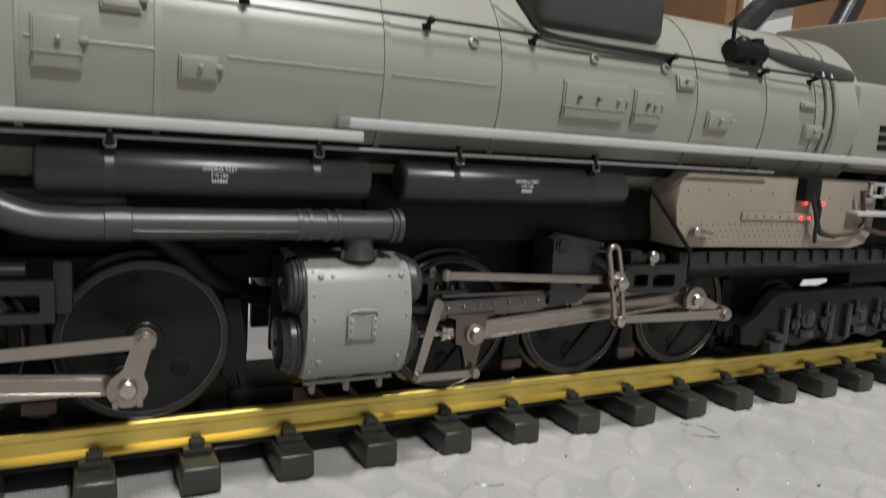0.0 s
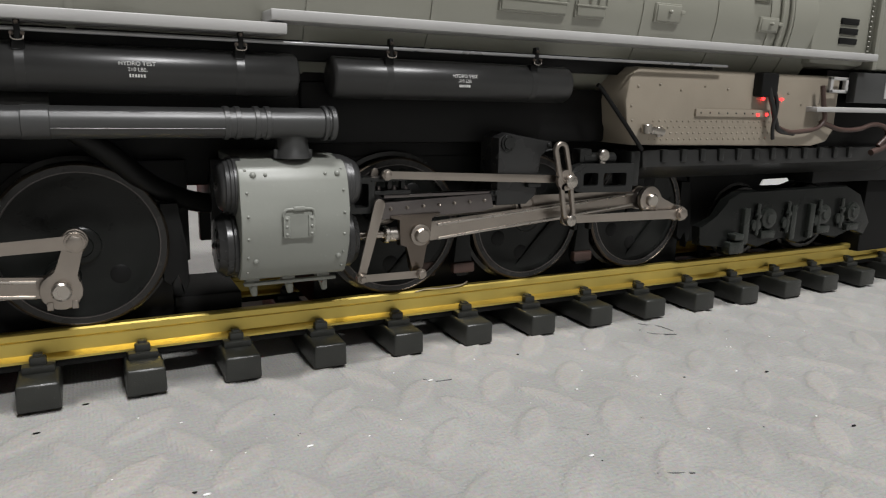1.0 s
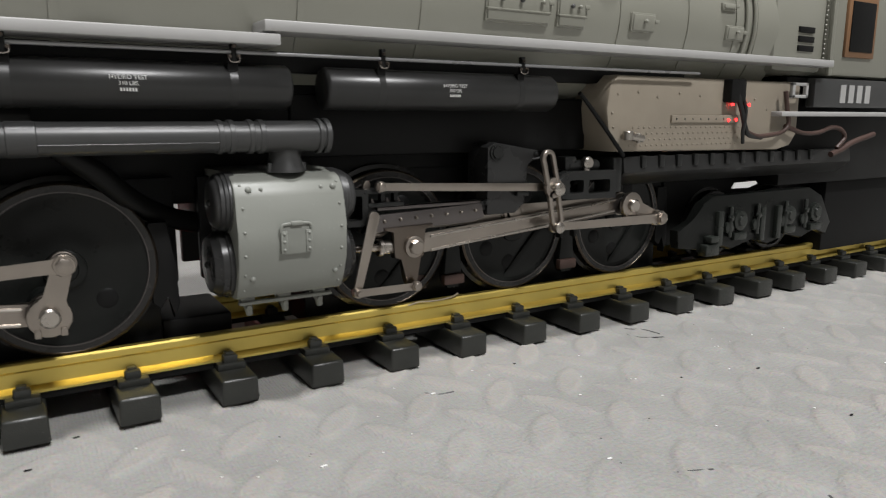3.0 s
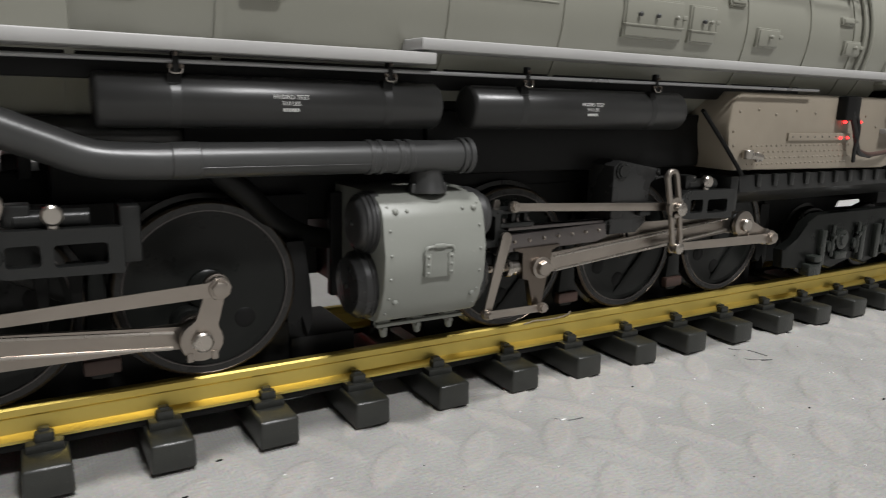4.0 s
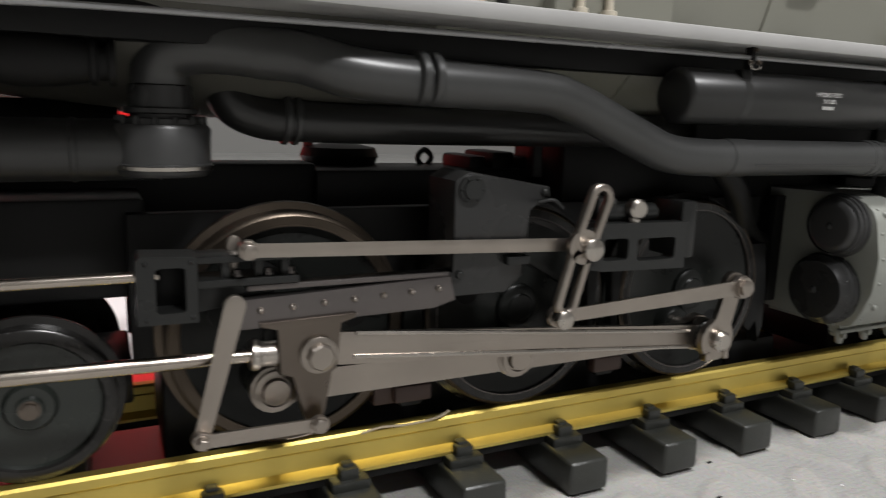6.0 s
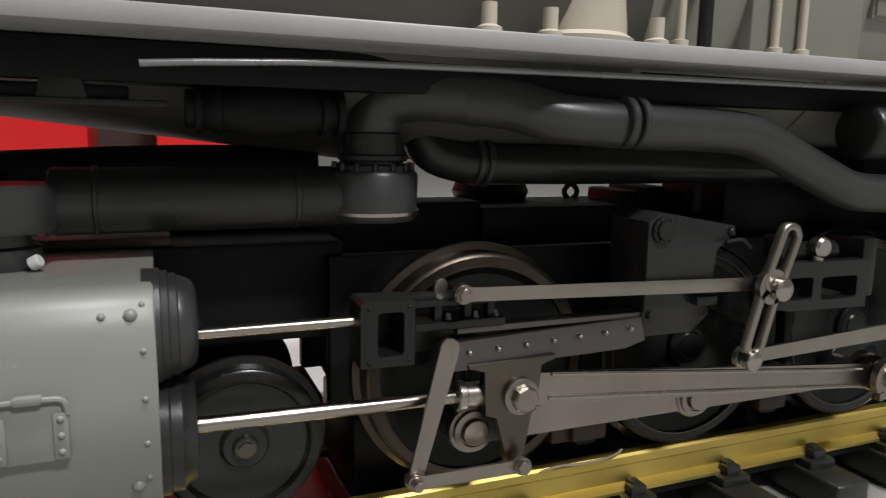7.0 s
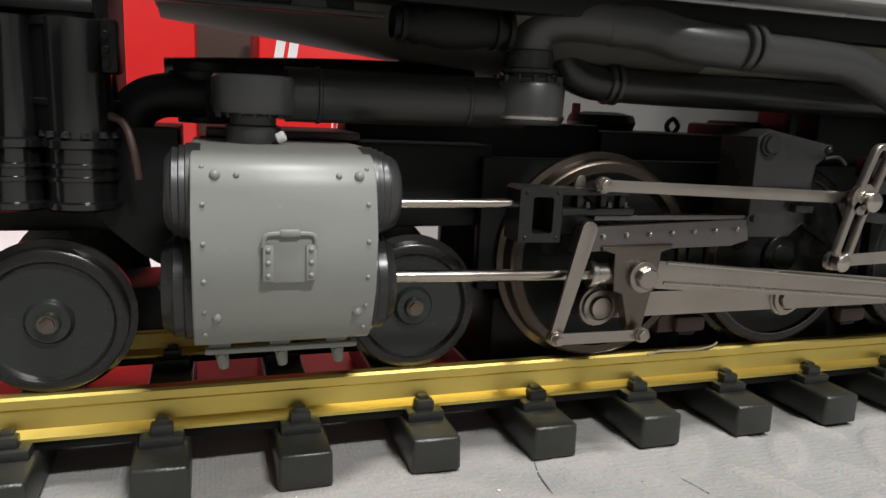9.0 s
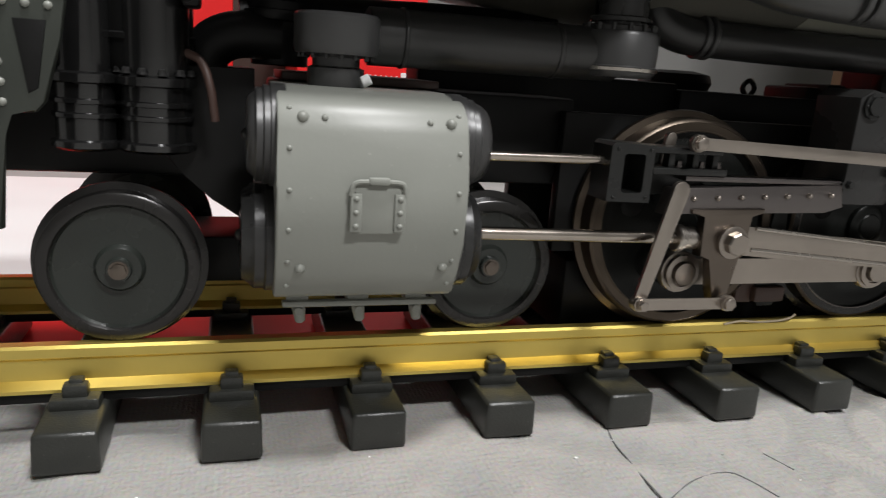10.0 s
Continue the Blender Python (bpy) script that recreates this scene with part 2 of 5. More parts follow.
def bar(p, q, h0, h1, n=8, e0=None, e1=None):
    """Outline of a rod between two round eyes in x and z."""
    p, q = Vector(p), Vector(q)
    d = (q - p).normalized()
    s = Vector((-d.y, d.x))
    e0, e1 = e0 or h0, e1 or h1
    a0 = math.asin(min(1, h0 / e0)) if e0 > h0 else math.pi / 2
    a1 = math.asin(min(1, h1 / e1)) if e1 > h1 else math.pi / 2
    out = []
    for i in range(n + 1):
        a = a0 + (2 * math.pi - 2 * a0) * i / n
        out.append(p + d * math.cos(a) * e0 + s * math.sin(a) * e0)
    for i in range(n + 1):
        a = -(math.pi - a1) + (2 * math.pi - 2 * a1) * i / n
        out.append(q + d * math.cos(a) * e1 + s * math.sin(a) * e1)
    return [(v.x, v.y) for v in out]


CY = 278.0  # the track's middle line
TOP = 22.0  # height of the rail heads

# ---- setting: floor, walls, ceiling ----
def mat_floor():
    m = bpy.data.materials.new("grey_felt_mat")
    m.use_nodes = True
    nt = m.node_tree
    bs = nt.nodes["Principled BSDF"]
    bs.inputs["Roughness"].default_value = 0.85
    bs.inputs["Specular IOR Level"].default_value = 0.25
    tc = nt.nodes.new("ShaderNodeTexCoord")
    n1 = nt.nodes.new("ShaderNodeTexNoise")
    n1.inputs["Scale"].default_value, n1.inputs["Detail"].default_value = 26, 7
    n2 = nt.nodes.new("ShaderNodeTexNoise")
    n2.inputs["Scale"].default_value, n2.inputs["Detail"].default_value = 900, 3
    for n in (n1, n2):
        nt.links.new(tc.outputs["Object"], n.inputs["Vector"])
    mix = nt.nodes.new("ShaderNodeMix")
    mix.data_type = "RGBA"
    mix.inputs[6].default_value = (0.255, 0.253, 0.24, 1)
    mix.inputs[7].default_value = (0.43, 0.424, 0.404, 1)
    nt.links.new(n1.outputs["Fac"], mix.inputs[0])
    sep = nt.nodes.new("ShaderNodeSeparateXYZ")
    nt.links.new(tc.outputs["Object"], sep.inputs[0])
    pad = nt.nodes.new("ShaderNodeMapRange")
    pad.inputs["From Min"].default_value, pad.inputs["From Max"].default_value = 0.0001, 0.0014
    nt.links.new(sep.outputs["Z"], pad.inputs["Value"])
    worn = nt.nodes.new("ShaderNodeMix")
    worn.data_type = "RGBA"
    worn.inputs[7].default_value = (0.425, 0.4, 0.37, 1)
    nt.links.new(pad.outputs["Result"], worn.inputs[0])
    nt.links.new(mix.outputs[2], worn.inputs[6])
    mul = nt.nodes.new("ShaderNodeMix")
    mul.data_type, mul.blend_type = "RGBA", "MULTIPLY"
    mul.inputs[0].default_value = 0.33
    nt.links.new(worn.outputs[2], mul.inputs[6])
    nt.links.new(n2.outputs["Color"], mul.inputs[7])
    nt.links.new(mul.outputs[2], bs.inputs["Base Color"])
    weave = nt.nodes.new("ShaderNodeTexWave")
    weave.inputs["Scale"].default_value, weave.inputs["Distortion"].default_value = 270, 2.0
    weave.inputs["Detail"].default_value, weave.inputs["Detail Scale"].default_value = 2.0, 2.5
    nt.links.new(tc.outputs["Object"], weave.inputs["Vector"])
    both = nt.nodes.new("ShaderNodeMath")
    both.operation = "MULTIPLY_ADD"
    both.inputs[1].default_value = 0.14
    nt.links.new(weave.outputs["Fac"], both.inputs[0])
    nt.links.new(n2.outputs["Fac"], both.inputs[2])
    cross = nt.nodes.new("ShaderNodeTexWave")
    cross.bands_direction = "Y"
    cross.inputs["Scale"].default_value, cross.inputs["Distortion"].default_value = 160, 2.5
    cross.inputs["Detail"].default_value, cross.inputs["Detail Scale"].default_value = 2.0, 2.0
    nt.links.new(tc.outputs["Object"], cross.inputs["Vector"])
    grid = nt.nodes.new("ShaderNodeMath")
    grid.operation = "MULTIPLY_ADD"
    grid.inputs[1].default_value = 0.1
    nt.links.new(cross.outputs["Fac"], grid.inputs[0])
    nt.links.new(both.outputs[0], grid.inputs[2])
    bp = nt.nodes.new("ShaderNodeBump")
    bp.inputs["Strength"].default_value, bp.inputs["Distance"].default_value = 0.7, 0.0006
    nt.links.new(grid.outputs[0], bp.inputs["Height"])
    nt.links.new(bp.outputs["Normal"], bs.inputs["Normal"])
    return m


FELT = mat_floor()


def floor_height(x, y):
    """Relief of the mat, millimetres: a lattice of lens-shaped pads in two directions."""
    px_, py_ = x - 214.0, y - 192.0
    det = 29.0 * 32.3 + 3.8 * 5.5
    u, v = (px_ * 32.3 - py_ * 5.5) / det, (29.0 * py_ + 3.8 * px_) / det
    h = 0.0
    for off, ang in ((0.0, 46.0), (0.5, -63.0)):
        i, j = round(u - off), round(v - off)
        du, dv = u - off - i, v - off - j
        ex, ey = du * 29.0 + dv * 5.5, -du * 3.8 + dv * 32.3
        a = radians(ang + 5 * noise.noise(Vector((i * 1.7, j * 2.3, off))))
        al, ac_ = ex * math.cos(a) + ey * math.sin(a), -ex * math.sin(a) + ey * math.cos(a)
        w = 4.9 if off == 0 else 4.2
        k = 1 - (al / 14.2) ** 2 - abs(ac_ / w) ** 1.5
        if k > 0:
            lift = min(1.0, k / 0.16)
            h = (0.78 + 0.35 * noise.noise(Vector((i * 3.1, j * 2.7, 1 + off)))) * lift * (1 - 0.25 * k)
    crease = max(0.0, min(1.0, (-50 - x) / 70))
    h *= 1 - 0.85 * crease
    if crease:
        bend = noise.noise(Vector((x / 60, y / 60, 7))) * 14
        h += crease * (1.5 * (0.5 - abs(noise.noise(Vector(((x + bend) / 30, (y - bend) / 17, 5))))) + 0.6 * (0.5 - abs(noise.noise(Vector(((x - y) / 13, (x + y) / 21, 9))))))
    h += 0.9 * noise.noise(Vector((x / 110, y / 110, 0))) + 0.22 * noise.noise(Vector((x / 14, y / 14, 3)))
    return h * max(0.0, min(1.0, (262 - y) / 22))


def build_floor():
    xs = [-2500, -1200, -600] + [-300 + 2.6 * i for i in range(38)] + [-201.2 + 1.4 * i for i in range(400)] + [358.8 + 2.6 * i for i in range(101)] + [700, 900, 1300, 2500]
    ys = [-2600, -1500, -700, -200, -60] + [4 * i for i in range(15)] + [60 + 1.4 * i for i in range(147)] + [275, 300, 350, 400, 450, 600, 1000, 1900]
    verts, faces = [], []
    for y in ys:
        for x in xs:
            near = -300 <= x <= 620 and 0 <= y <= 266
            verts.append((x * MM, y * MM, (floor_height(x, y) if near else 0.0) * MM))
    n = len(xs)
    for r in range(len(ys) - 1):
        for k in range(n - 1):
            faces.append((r * n + k, r * n + k + 1, (r + 1) * n + k + 1, (r + 1) * n + k))
    me = bpy.data.meshes.new("floor")
    me.from_pydata(verts, [], faces)
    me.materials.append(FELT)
    me.shade_smooth()
    tagged(new("floor", me), "grey felt mat with a pressed lens pattern on the floor", "floor", kind="structure")


build_floor()
for nm, lab, a in (("wall_north", "plain off-white painted wall behind the layout", (-2500, 2500, 1900, 2000, -5, 2400)),
                   ("wall_south", "plain off-white painted wall", (-2500, 2500, -2700, -2600, -5, 2400)),
                   ("wall_west", "plain off-white painted wall", (-2600, -2500, -2600, 1900, -5, 2400)),
                   ("wall_east", "plain off-white painted wall", (2500, 2600, -2600, 1900, -5, 2400)),
                   ("ceiling", "plain white ceiling", (-2600, 2600, -2700, 2000, 2400, 2480))):
    tagged(part(nm, box(B(), *a, 0), WALL, None, smooth=0), lab, nm.split("_")[0], kind="structure")

# ---- track ----
track = tagged(new("model_railway_track"), "brass-railed model railway track with dark plastic ties", "track")


def rail(yc, label):
    prof = [(-3.6, 12.2), (3.6, 12.2), (3.6, 13.0), (1.1, 14.2), (1.0, 18.6), (1.9, 19.4), (1.9, 21.4), (1.3, TOP), (-1.3, TOP), (-1.9, 21.4), (-1.9, 19.4), (-1.0, 18.6), (-1.1, 14.2), (-3.6, 13.0)]
    return part("rail", profile(B(), [(yc + y, z) for y, z in prof], -480, 900), BRASS, track, label)


Y_NEAR, Y_FAR = 252.5, 303.5
rail(Y_NEAR, "yellow brass rail, slightly scuffed")
rail(Y_FAR, "yellow brass rail, slightly scuffed")


def tie_mesh():
    bm = B()
    box(bm, -6.3, 6.3, 235, 321, 1.0, 10.0, 0.9)
    for v in bm.verts:
        if v.co.z > 6:
            v.co.x *= 0.96
    return bm


def chair_mesh(yc):
    bm = B()
    box(bm, -4.8, 4.8, yc - 7.4, yc + 7.4, 9.4, 12.3, 0.5)
    for s in (-1, 1):
        box(bm, -2.5, 2.5, yc + s * 4.4 - 1.7, yc + s * 4.4 + 1.7, 11.6, 14.9, 0.7)
        box(bm, -1.5, 1.5, yc + s * 3.2 - 1.4, yc + s * 3.2 + 1.4, 13.6, 15.6, 0.5)
    return bm


tie0 = part("tie", tie_mesh(), TIE, track, smooth=50)
near0 = part("rail_chair", chair_mesh(Y_NEAR), TIE, tie0)
far0 = part("rail_chair", chair_mesh(Y_FAR), TIE, tie0)
TIE_X = [43.4 + 31.4 * k for k in range(-14, 26)]
rt = random.Random(4)
for i, x in enumerate(TIE_X):
    if i == 0:
        t = tie0
        t.location.x = x * MM
    else:
        turn = rt.uniform(-0.008, 0.008)
        t = again(tie0, x - TIE_X[0] + CY * turn, rt.uniform(-0.4, 0.4), 0, (0, 0, turn))
        again(near0, 0, parent=t)
        again(far0, 0, parent=t)
# webs joining the ties, blacker than them: under-rail shade put into the colour
for yc in (Y_NEAR, Y_FAR):
    part("web_strip", box(B(), -400, 830, yc - 2.6, yc + 2.6, 9.6, 12.1, 0.3), BLACK, track)

# ---- locomotive ----
loco = tagged(new("steam_locomotive"), "large articulated model steam locomotive in grey and black on brass rails", "locomotive")

# driving wheels
R_D = 27.2
Z_D = TOP + R_D
Y_FACE = 251.5


def driver_parts(crank, spokes):
    """A disc driving wheel round the origin, face towards -y, with its crank pin at crank."""
    tyre = lathe(B(), [(0.0, 24.3), (0.0, R_D - 0.5), (0.5, R_D), (5.2, R_D + 0.2), (5.6, 29.0), (6.6, 29.2), (7.2, 28.6), (7.2, 24.3), (0.0, 24.3)], (0, 0, 0), (0, 1, 0), 64)
    disc = B()
    lathe(disc, [(3.6, 0), (1.7, 0.01), (1.7, 8.0), (2.2, 9.0), (2.4, 19.0), (1.6, 21.5), (1.0, 24.4), (6.8, 24.4), (6.8, 0)], (0, 0, 0), (0, 1, 0), 56)
    hub = B()
    lathe(hub, [(-0.6, 0), (-0.6, 3.4), (-0.2, 3.8), (-0.2, 5.4), (0.4, 6.2), (2.4, 6.4)], (0, 0, 0), (0, 1, 0), 32)
    cx, cz = crank
    boss = B()
    lathe(boss, [(-1.2, 0), (-1.2, 4.6), (-0.6, 5.2), (2.4, 5.6)], (cx, 0, cz), (0, 1, 0), 28)
    holes = []
    base = math.atan2(cz, cx)
    for i in range(spokes):
        a = base + math.pi / spokes + 2 * math.pi * i / spokes
        c = Vector((math.cos(a), 0, math.sin(a))) * 15.6
        if (c - Vector((cx, 0, cz))).length < 8:
            continue
        holes.append(lathe(B(), [(1.9, 0), (1.9, 2.6), (2.25, 3.3), (2.6, 3.4)], c, (0, 1, 0), 16))
    weight = B()
    n = 16
    outer = [(23.0 * math.cos(base + math.pi + a), 23.0 * math.sin(base + math.pi + a)) for a in [(-1 + 2 * i / n) * 1.05 for i in range(n + 1)]]
    plate(weight, outer, 1.4, 3.0, 0.4)
    return tyre, disc, hub, boss, holes, weight


def build_driver(x, crank, tyre_mat, spokes=7, plain=False):
    tyre, disc, hub, boss, holes, weight = driver_parts(crank, spokes)
    w = part("driving_wheel", disc, WHEEL, loco)
    part("tyre", tyre, tyre_mat, w)
    part("rim_edge", lathe(B(), [(0.06, R_D - 0.95), (-0.12, R_D - 0.75), (0.1, R_D - 0.3), (0.5, R_D + 0.05)], (0, 0, 0), (0, 1, 0), 64), TREAD, w)
    part("rim_groove", lathe(B(), [(0.3, 24.0), (-0.12, 24.15), (-0.12, 24.4), (0.06, 24.55)], (0, 0, 0), (0, 1, 0), 64), BLUED if tyre_mat is TYRE else TREAD, w)
    part("hub", hub, WHEEL, w)
    part("crank_boss", boss, WHEEL, w)
    for h in holes[:1] if plain else holes:
        part("lightening_hole", h, BLACK, w)
    if plain:
        weight.free()
    else:
        part("counterweight", weight, WHEEL, w)
    w.location = (x * MM, Y_FACE * MM, Z_D * MM)
    far = w.copy()
    scene.collection.objects.link(far)
    far.location.y, far.rotation_euler = (2 * CY - Y_FACE) * MM, (0, 0, math.pi)
    for c in w.children:
        k = c.copy()
        scene.collection.objects.link(k)
        k.parent = far
    part("axle", rod(B(), (x, Y_FACE + 5, Z_D), (x, 2 * CY - Y_FACE - 5, Z_D), 4), BLACK, loco)
    return w


def small_wheel(x, r, yface, parent, name="truck_wheel"):
    z = TOP + r
    d = lathe(B(), [(-0.6, 0), (-0.6, 1.7), (-1.4, 1.9), (-1.4, 2.4), (-0.2, 2.7), (-0.2, 4.4), (0.5, 4.9), (1.2, 5.2), (1.6, r * 0.55), (1.4, r - 3.2), (0.6, r - 2.6), (5, r - 2.6), (5, 0)], (0, 0, 0), (0, 1, 0), 48)
    w = part(name, d, TRUCK, parent)
    part("tyre", lathe(B(), [(0.6, r - 2.8), (0.0, r - 2.4), (0.0, r - 0.5), (0.4, r), (4.6, r + 0.1), (5.0, r + 1.6), (6.2, r + 1.6), (6.2, r - 2.8)], (0, 0, 0), (0, 1, 0), 56), TYRE, w)
    hb = B()
    hexbolt(hb, (0, -1.2, 0), (0, -1, 0), 1.7, 1.0)
    part("axle_cap", hb, CROSS, w)
    w.location = (x * MM, yface * MM, z * MM)
    far = w.copy()
    scene.collection.objects.link(far)
    far.location.y, far.rotation_euler = (2 * CY - yface) * MM, (0, 0, math.pi)
    for c in w.children:
        k = c.copy()
        scene.collection.objects.link(k)
        k.parent = far
    part("axle", rod(B(), (x, yface + 4, z), (x, 2 * CY - yface - 4, z), 3), BLACK, parent if parent else loco)
    return w


# cylinder block
def side_profile():
    pts = [(266, 78.8), (240, 78.8), (237.5, 78.6), (235, 78.1), (231.5, 76.6), (229, 74.5), (227.5, 71.3)]
    pts += [(226.6, 66), (225.6, 61), (225.4, 56), (226.3, 50), (228.2, 44), (231.0, 39.0), (233.0, 37.8), (266, 37.8)]
    return pts


def face_y(z):
    pr = [(p[1], p[0]) for p in side_profile()[1:-2]]
    for (z0, y0), (z1, y1) in zip(pr, pr[1:]):
        if z1 <= z <= z0:
            return y0 + (y1 - y0) * (z - z0) / (z1 - z0 - 1e-9)
    return 226.0


def cylinder_block(x0):
    L = 36.5
    blk = part("cylinder_block", profile(B(), side_profile(), x0, x0 + L, 0.5), SILVER, loco, "grey riveted cylinder block", 35)
    riv = []
    for xx in (x0 + 2.2, x0 + L - 1.9):
        for z in (75.0, 68, 60.5, 53, 46.5, 41):
            riv.append((xx, z, 0.55))
    for xx in (x0 + 4.6, x0 + L - 3.6):
        riv += [(xx, 73.6, 1.15), (xx, 45.0, 1.1)]
    for xx in (x0 + 8.6, x0 + L - 7.8):
        riv.append((xx, 73.6, 0.7))
    for xx, z, r in riv:
        dy = (face_y(z - 0.5) - face_y(z + 0.5))
        n = Vector((0, -1, -dy if z < 56 else abs(dy))).normalized()
        part("rivet", dome(B(), (xx, face_y(z), z), n, r), SILVER, blk)
    # inspection door with hinge straps
    y = 225.3
    dx = x0 + 18.5
    door = B()
    box(door, dx - 4.6, dx + 4.6, y - 0.7, y + 2, 52.6, 62.2, 0.3)
    part("inspection_door", door, SILVER, blk)
    for s in (-1, 1):
        st = B()
        box(st, dx + s * 4.2 - 1.1, dx + s * 4.2 + 1.1, y - 1.2, y + 1, 53.0, 60.4, 0.3)
        for z in (54.2, 56.8, 59.4):
            dome(st, (dx + s * 4.2, y - 1.2, z), (0, -1, 0), 0.6)
        part("hinge_strap", st, SILVER, blk)
    hd = B()
    tube(hd, [(dx - 5.2, y - 0.8, 60), (dx - 4.6, y - 0.9, 62.2), (dx - 2, y - 1.0, 62.6), (dx + 2, y - 1.0, 62.6), (dx + 4.6, y - 0.9, 62.2), (dx + 5.2, y - 0.8, 60)], 0.5, 8, 4)
    box(hd, dx - 2.0, dx + 2.0, y - 1.7, y, 62.0, 63.4, 0.4)
    part("door_handle", hd, SILVER, blk)
    # heads of the valve chest and the cylinder
    for xs, sx in ((x0, -1), (x0 + L, 1)):
        k = 0.52 if sx < 0 else 0.68
        v = lathe(B(), [(-2, 10.0), (0.8, 10.0), (1.0, 9.5), (2.0, 9.6), (2.3, 9.0), (3.4, 9.1), (3.7, 8.6), (4.8 * k + 0.6, 8.6), (7.8 * k, 8.0), (9.2 * k, 7.3), (9.9 * k, 6.2), (10.0 * k, 0)], (xs, 239.0, 69.0), (sx, 0, 0), 40)
        vh = part("valve_head", v, HEAD, blk)
        cap = B()
        dome(cap, (xs + sx * 9.9 * k, 239, 69), (sx, 0, 0), 1.2)
        part("cap_nut", cap, DULL, vh)
        c = lathe(B(), [(-2, 11.4), (1.4, 11.4), (1.8, 10.9), (3.6, 10.9), (4.4, 10.0), (6.0, 9.0), (6.4, 4.0), (6.4, 0)], (xs, 241.0, 48.6), (sx, 0, 0), 40)
        ch = part("cylinder_head", c, GLOSS, blk)
        cb = B()
        for i in range(10):
            a = 2 * math.pi * i / 10 + 0.2
            dome(cb, (xs + sx * 4.0, 241 + 10.0 * math.cos(a), 48.6 + 10.0 * math.sin(a)), (sx, 0, 0), 0.5)
        dome(cb, (xs + sx * 6.3, 241, 48.6), (sx, 0, 0), 1.3)
        part("head_bolts", cb, DULL, ch)
    # drain cocks under the block
    pl = box(B(), x0 + 2, x0 + L - 2, 235.4, 237.4, 34.6, 35.8, 0.3)
    part("base_plate", box(B(), x0 + 1, x0 + L - 1, 238, 262, 36.6, 37.7, 0.2), SILVER, blk)
    part("drain_pipe", pl, SILVER, blk)
    for k in (5.0, 17.5, 30.0):
        d = B()
        plate(d, [(x0 + k - 2.6, 38), (x0 + k + 2.6, 38), (x0 + k + 2.2, 34.4), (x0 + k - 1.8, 34.4)], 236.5, 240.5, 0.3)
        rod(d, (x0 + k + 0.4, 238.5, 34.6), (x0 + k + 1.0, 238.5, 30.4), 1.5, 12, 1.1)
        rod(d, (x0 + k + 0.4, 236.2, 33.4), (x0 + k + 0.4, 241.0, 33.4), 1.0, 10)
        part("drain_cock", d, SILVER, blk)
    # saddle behind
    part("saddle", box(B(), x0 + 3, x0 + L - 3, 262, 296, 40, 77, 1), BLACK, blk)
    return blk


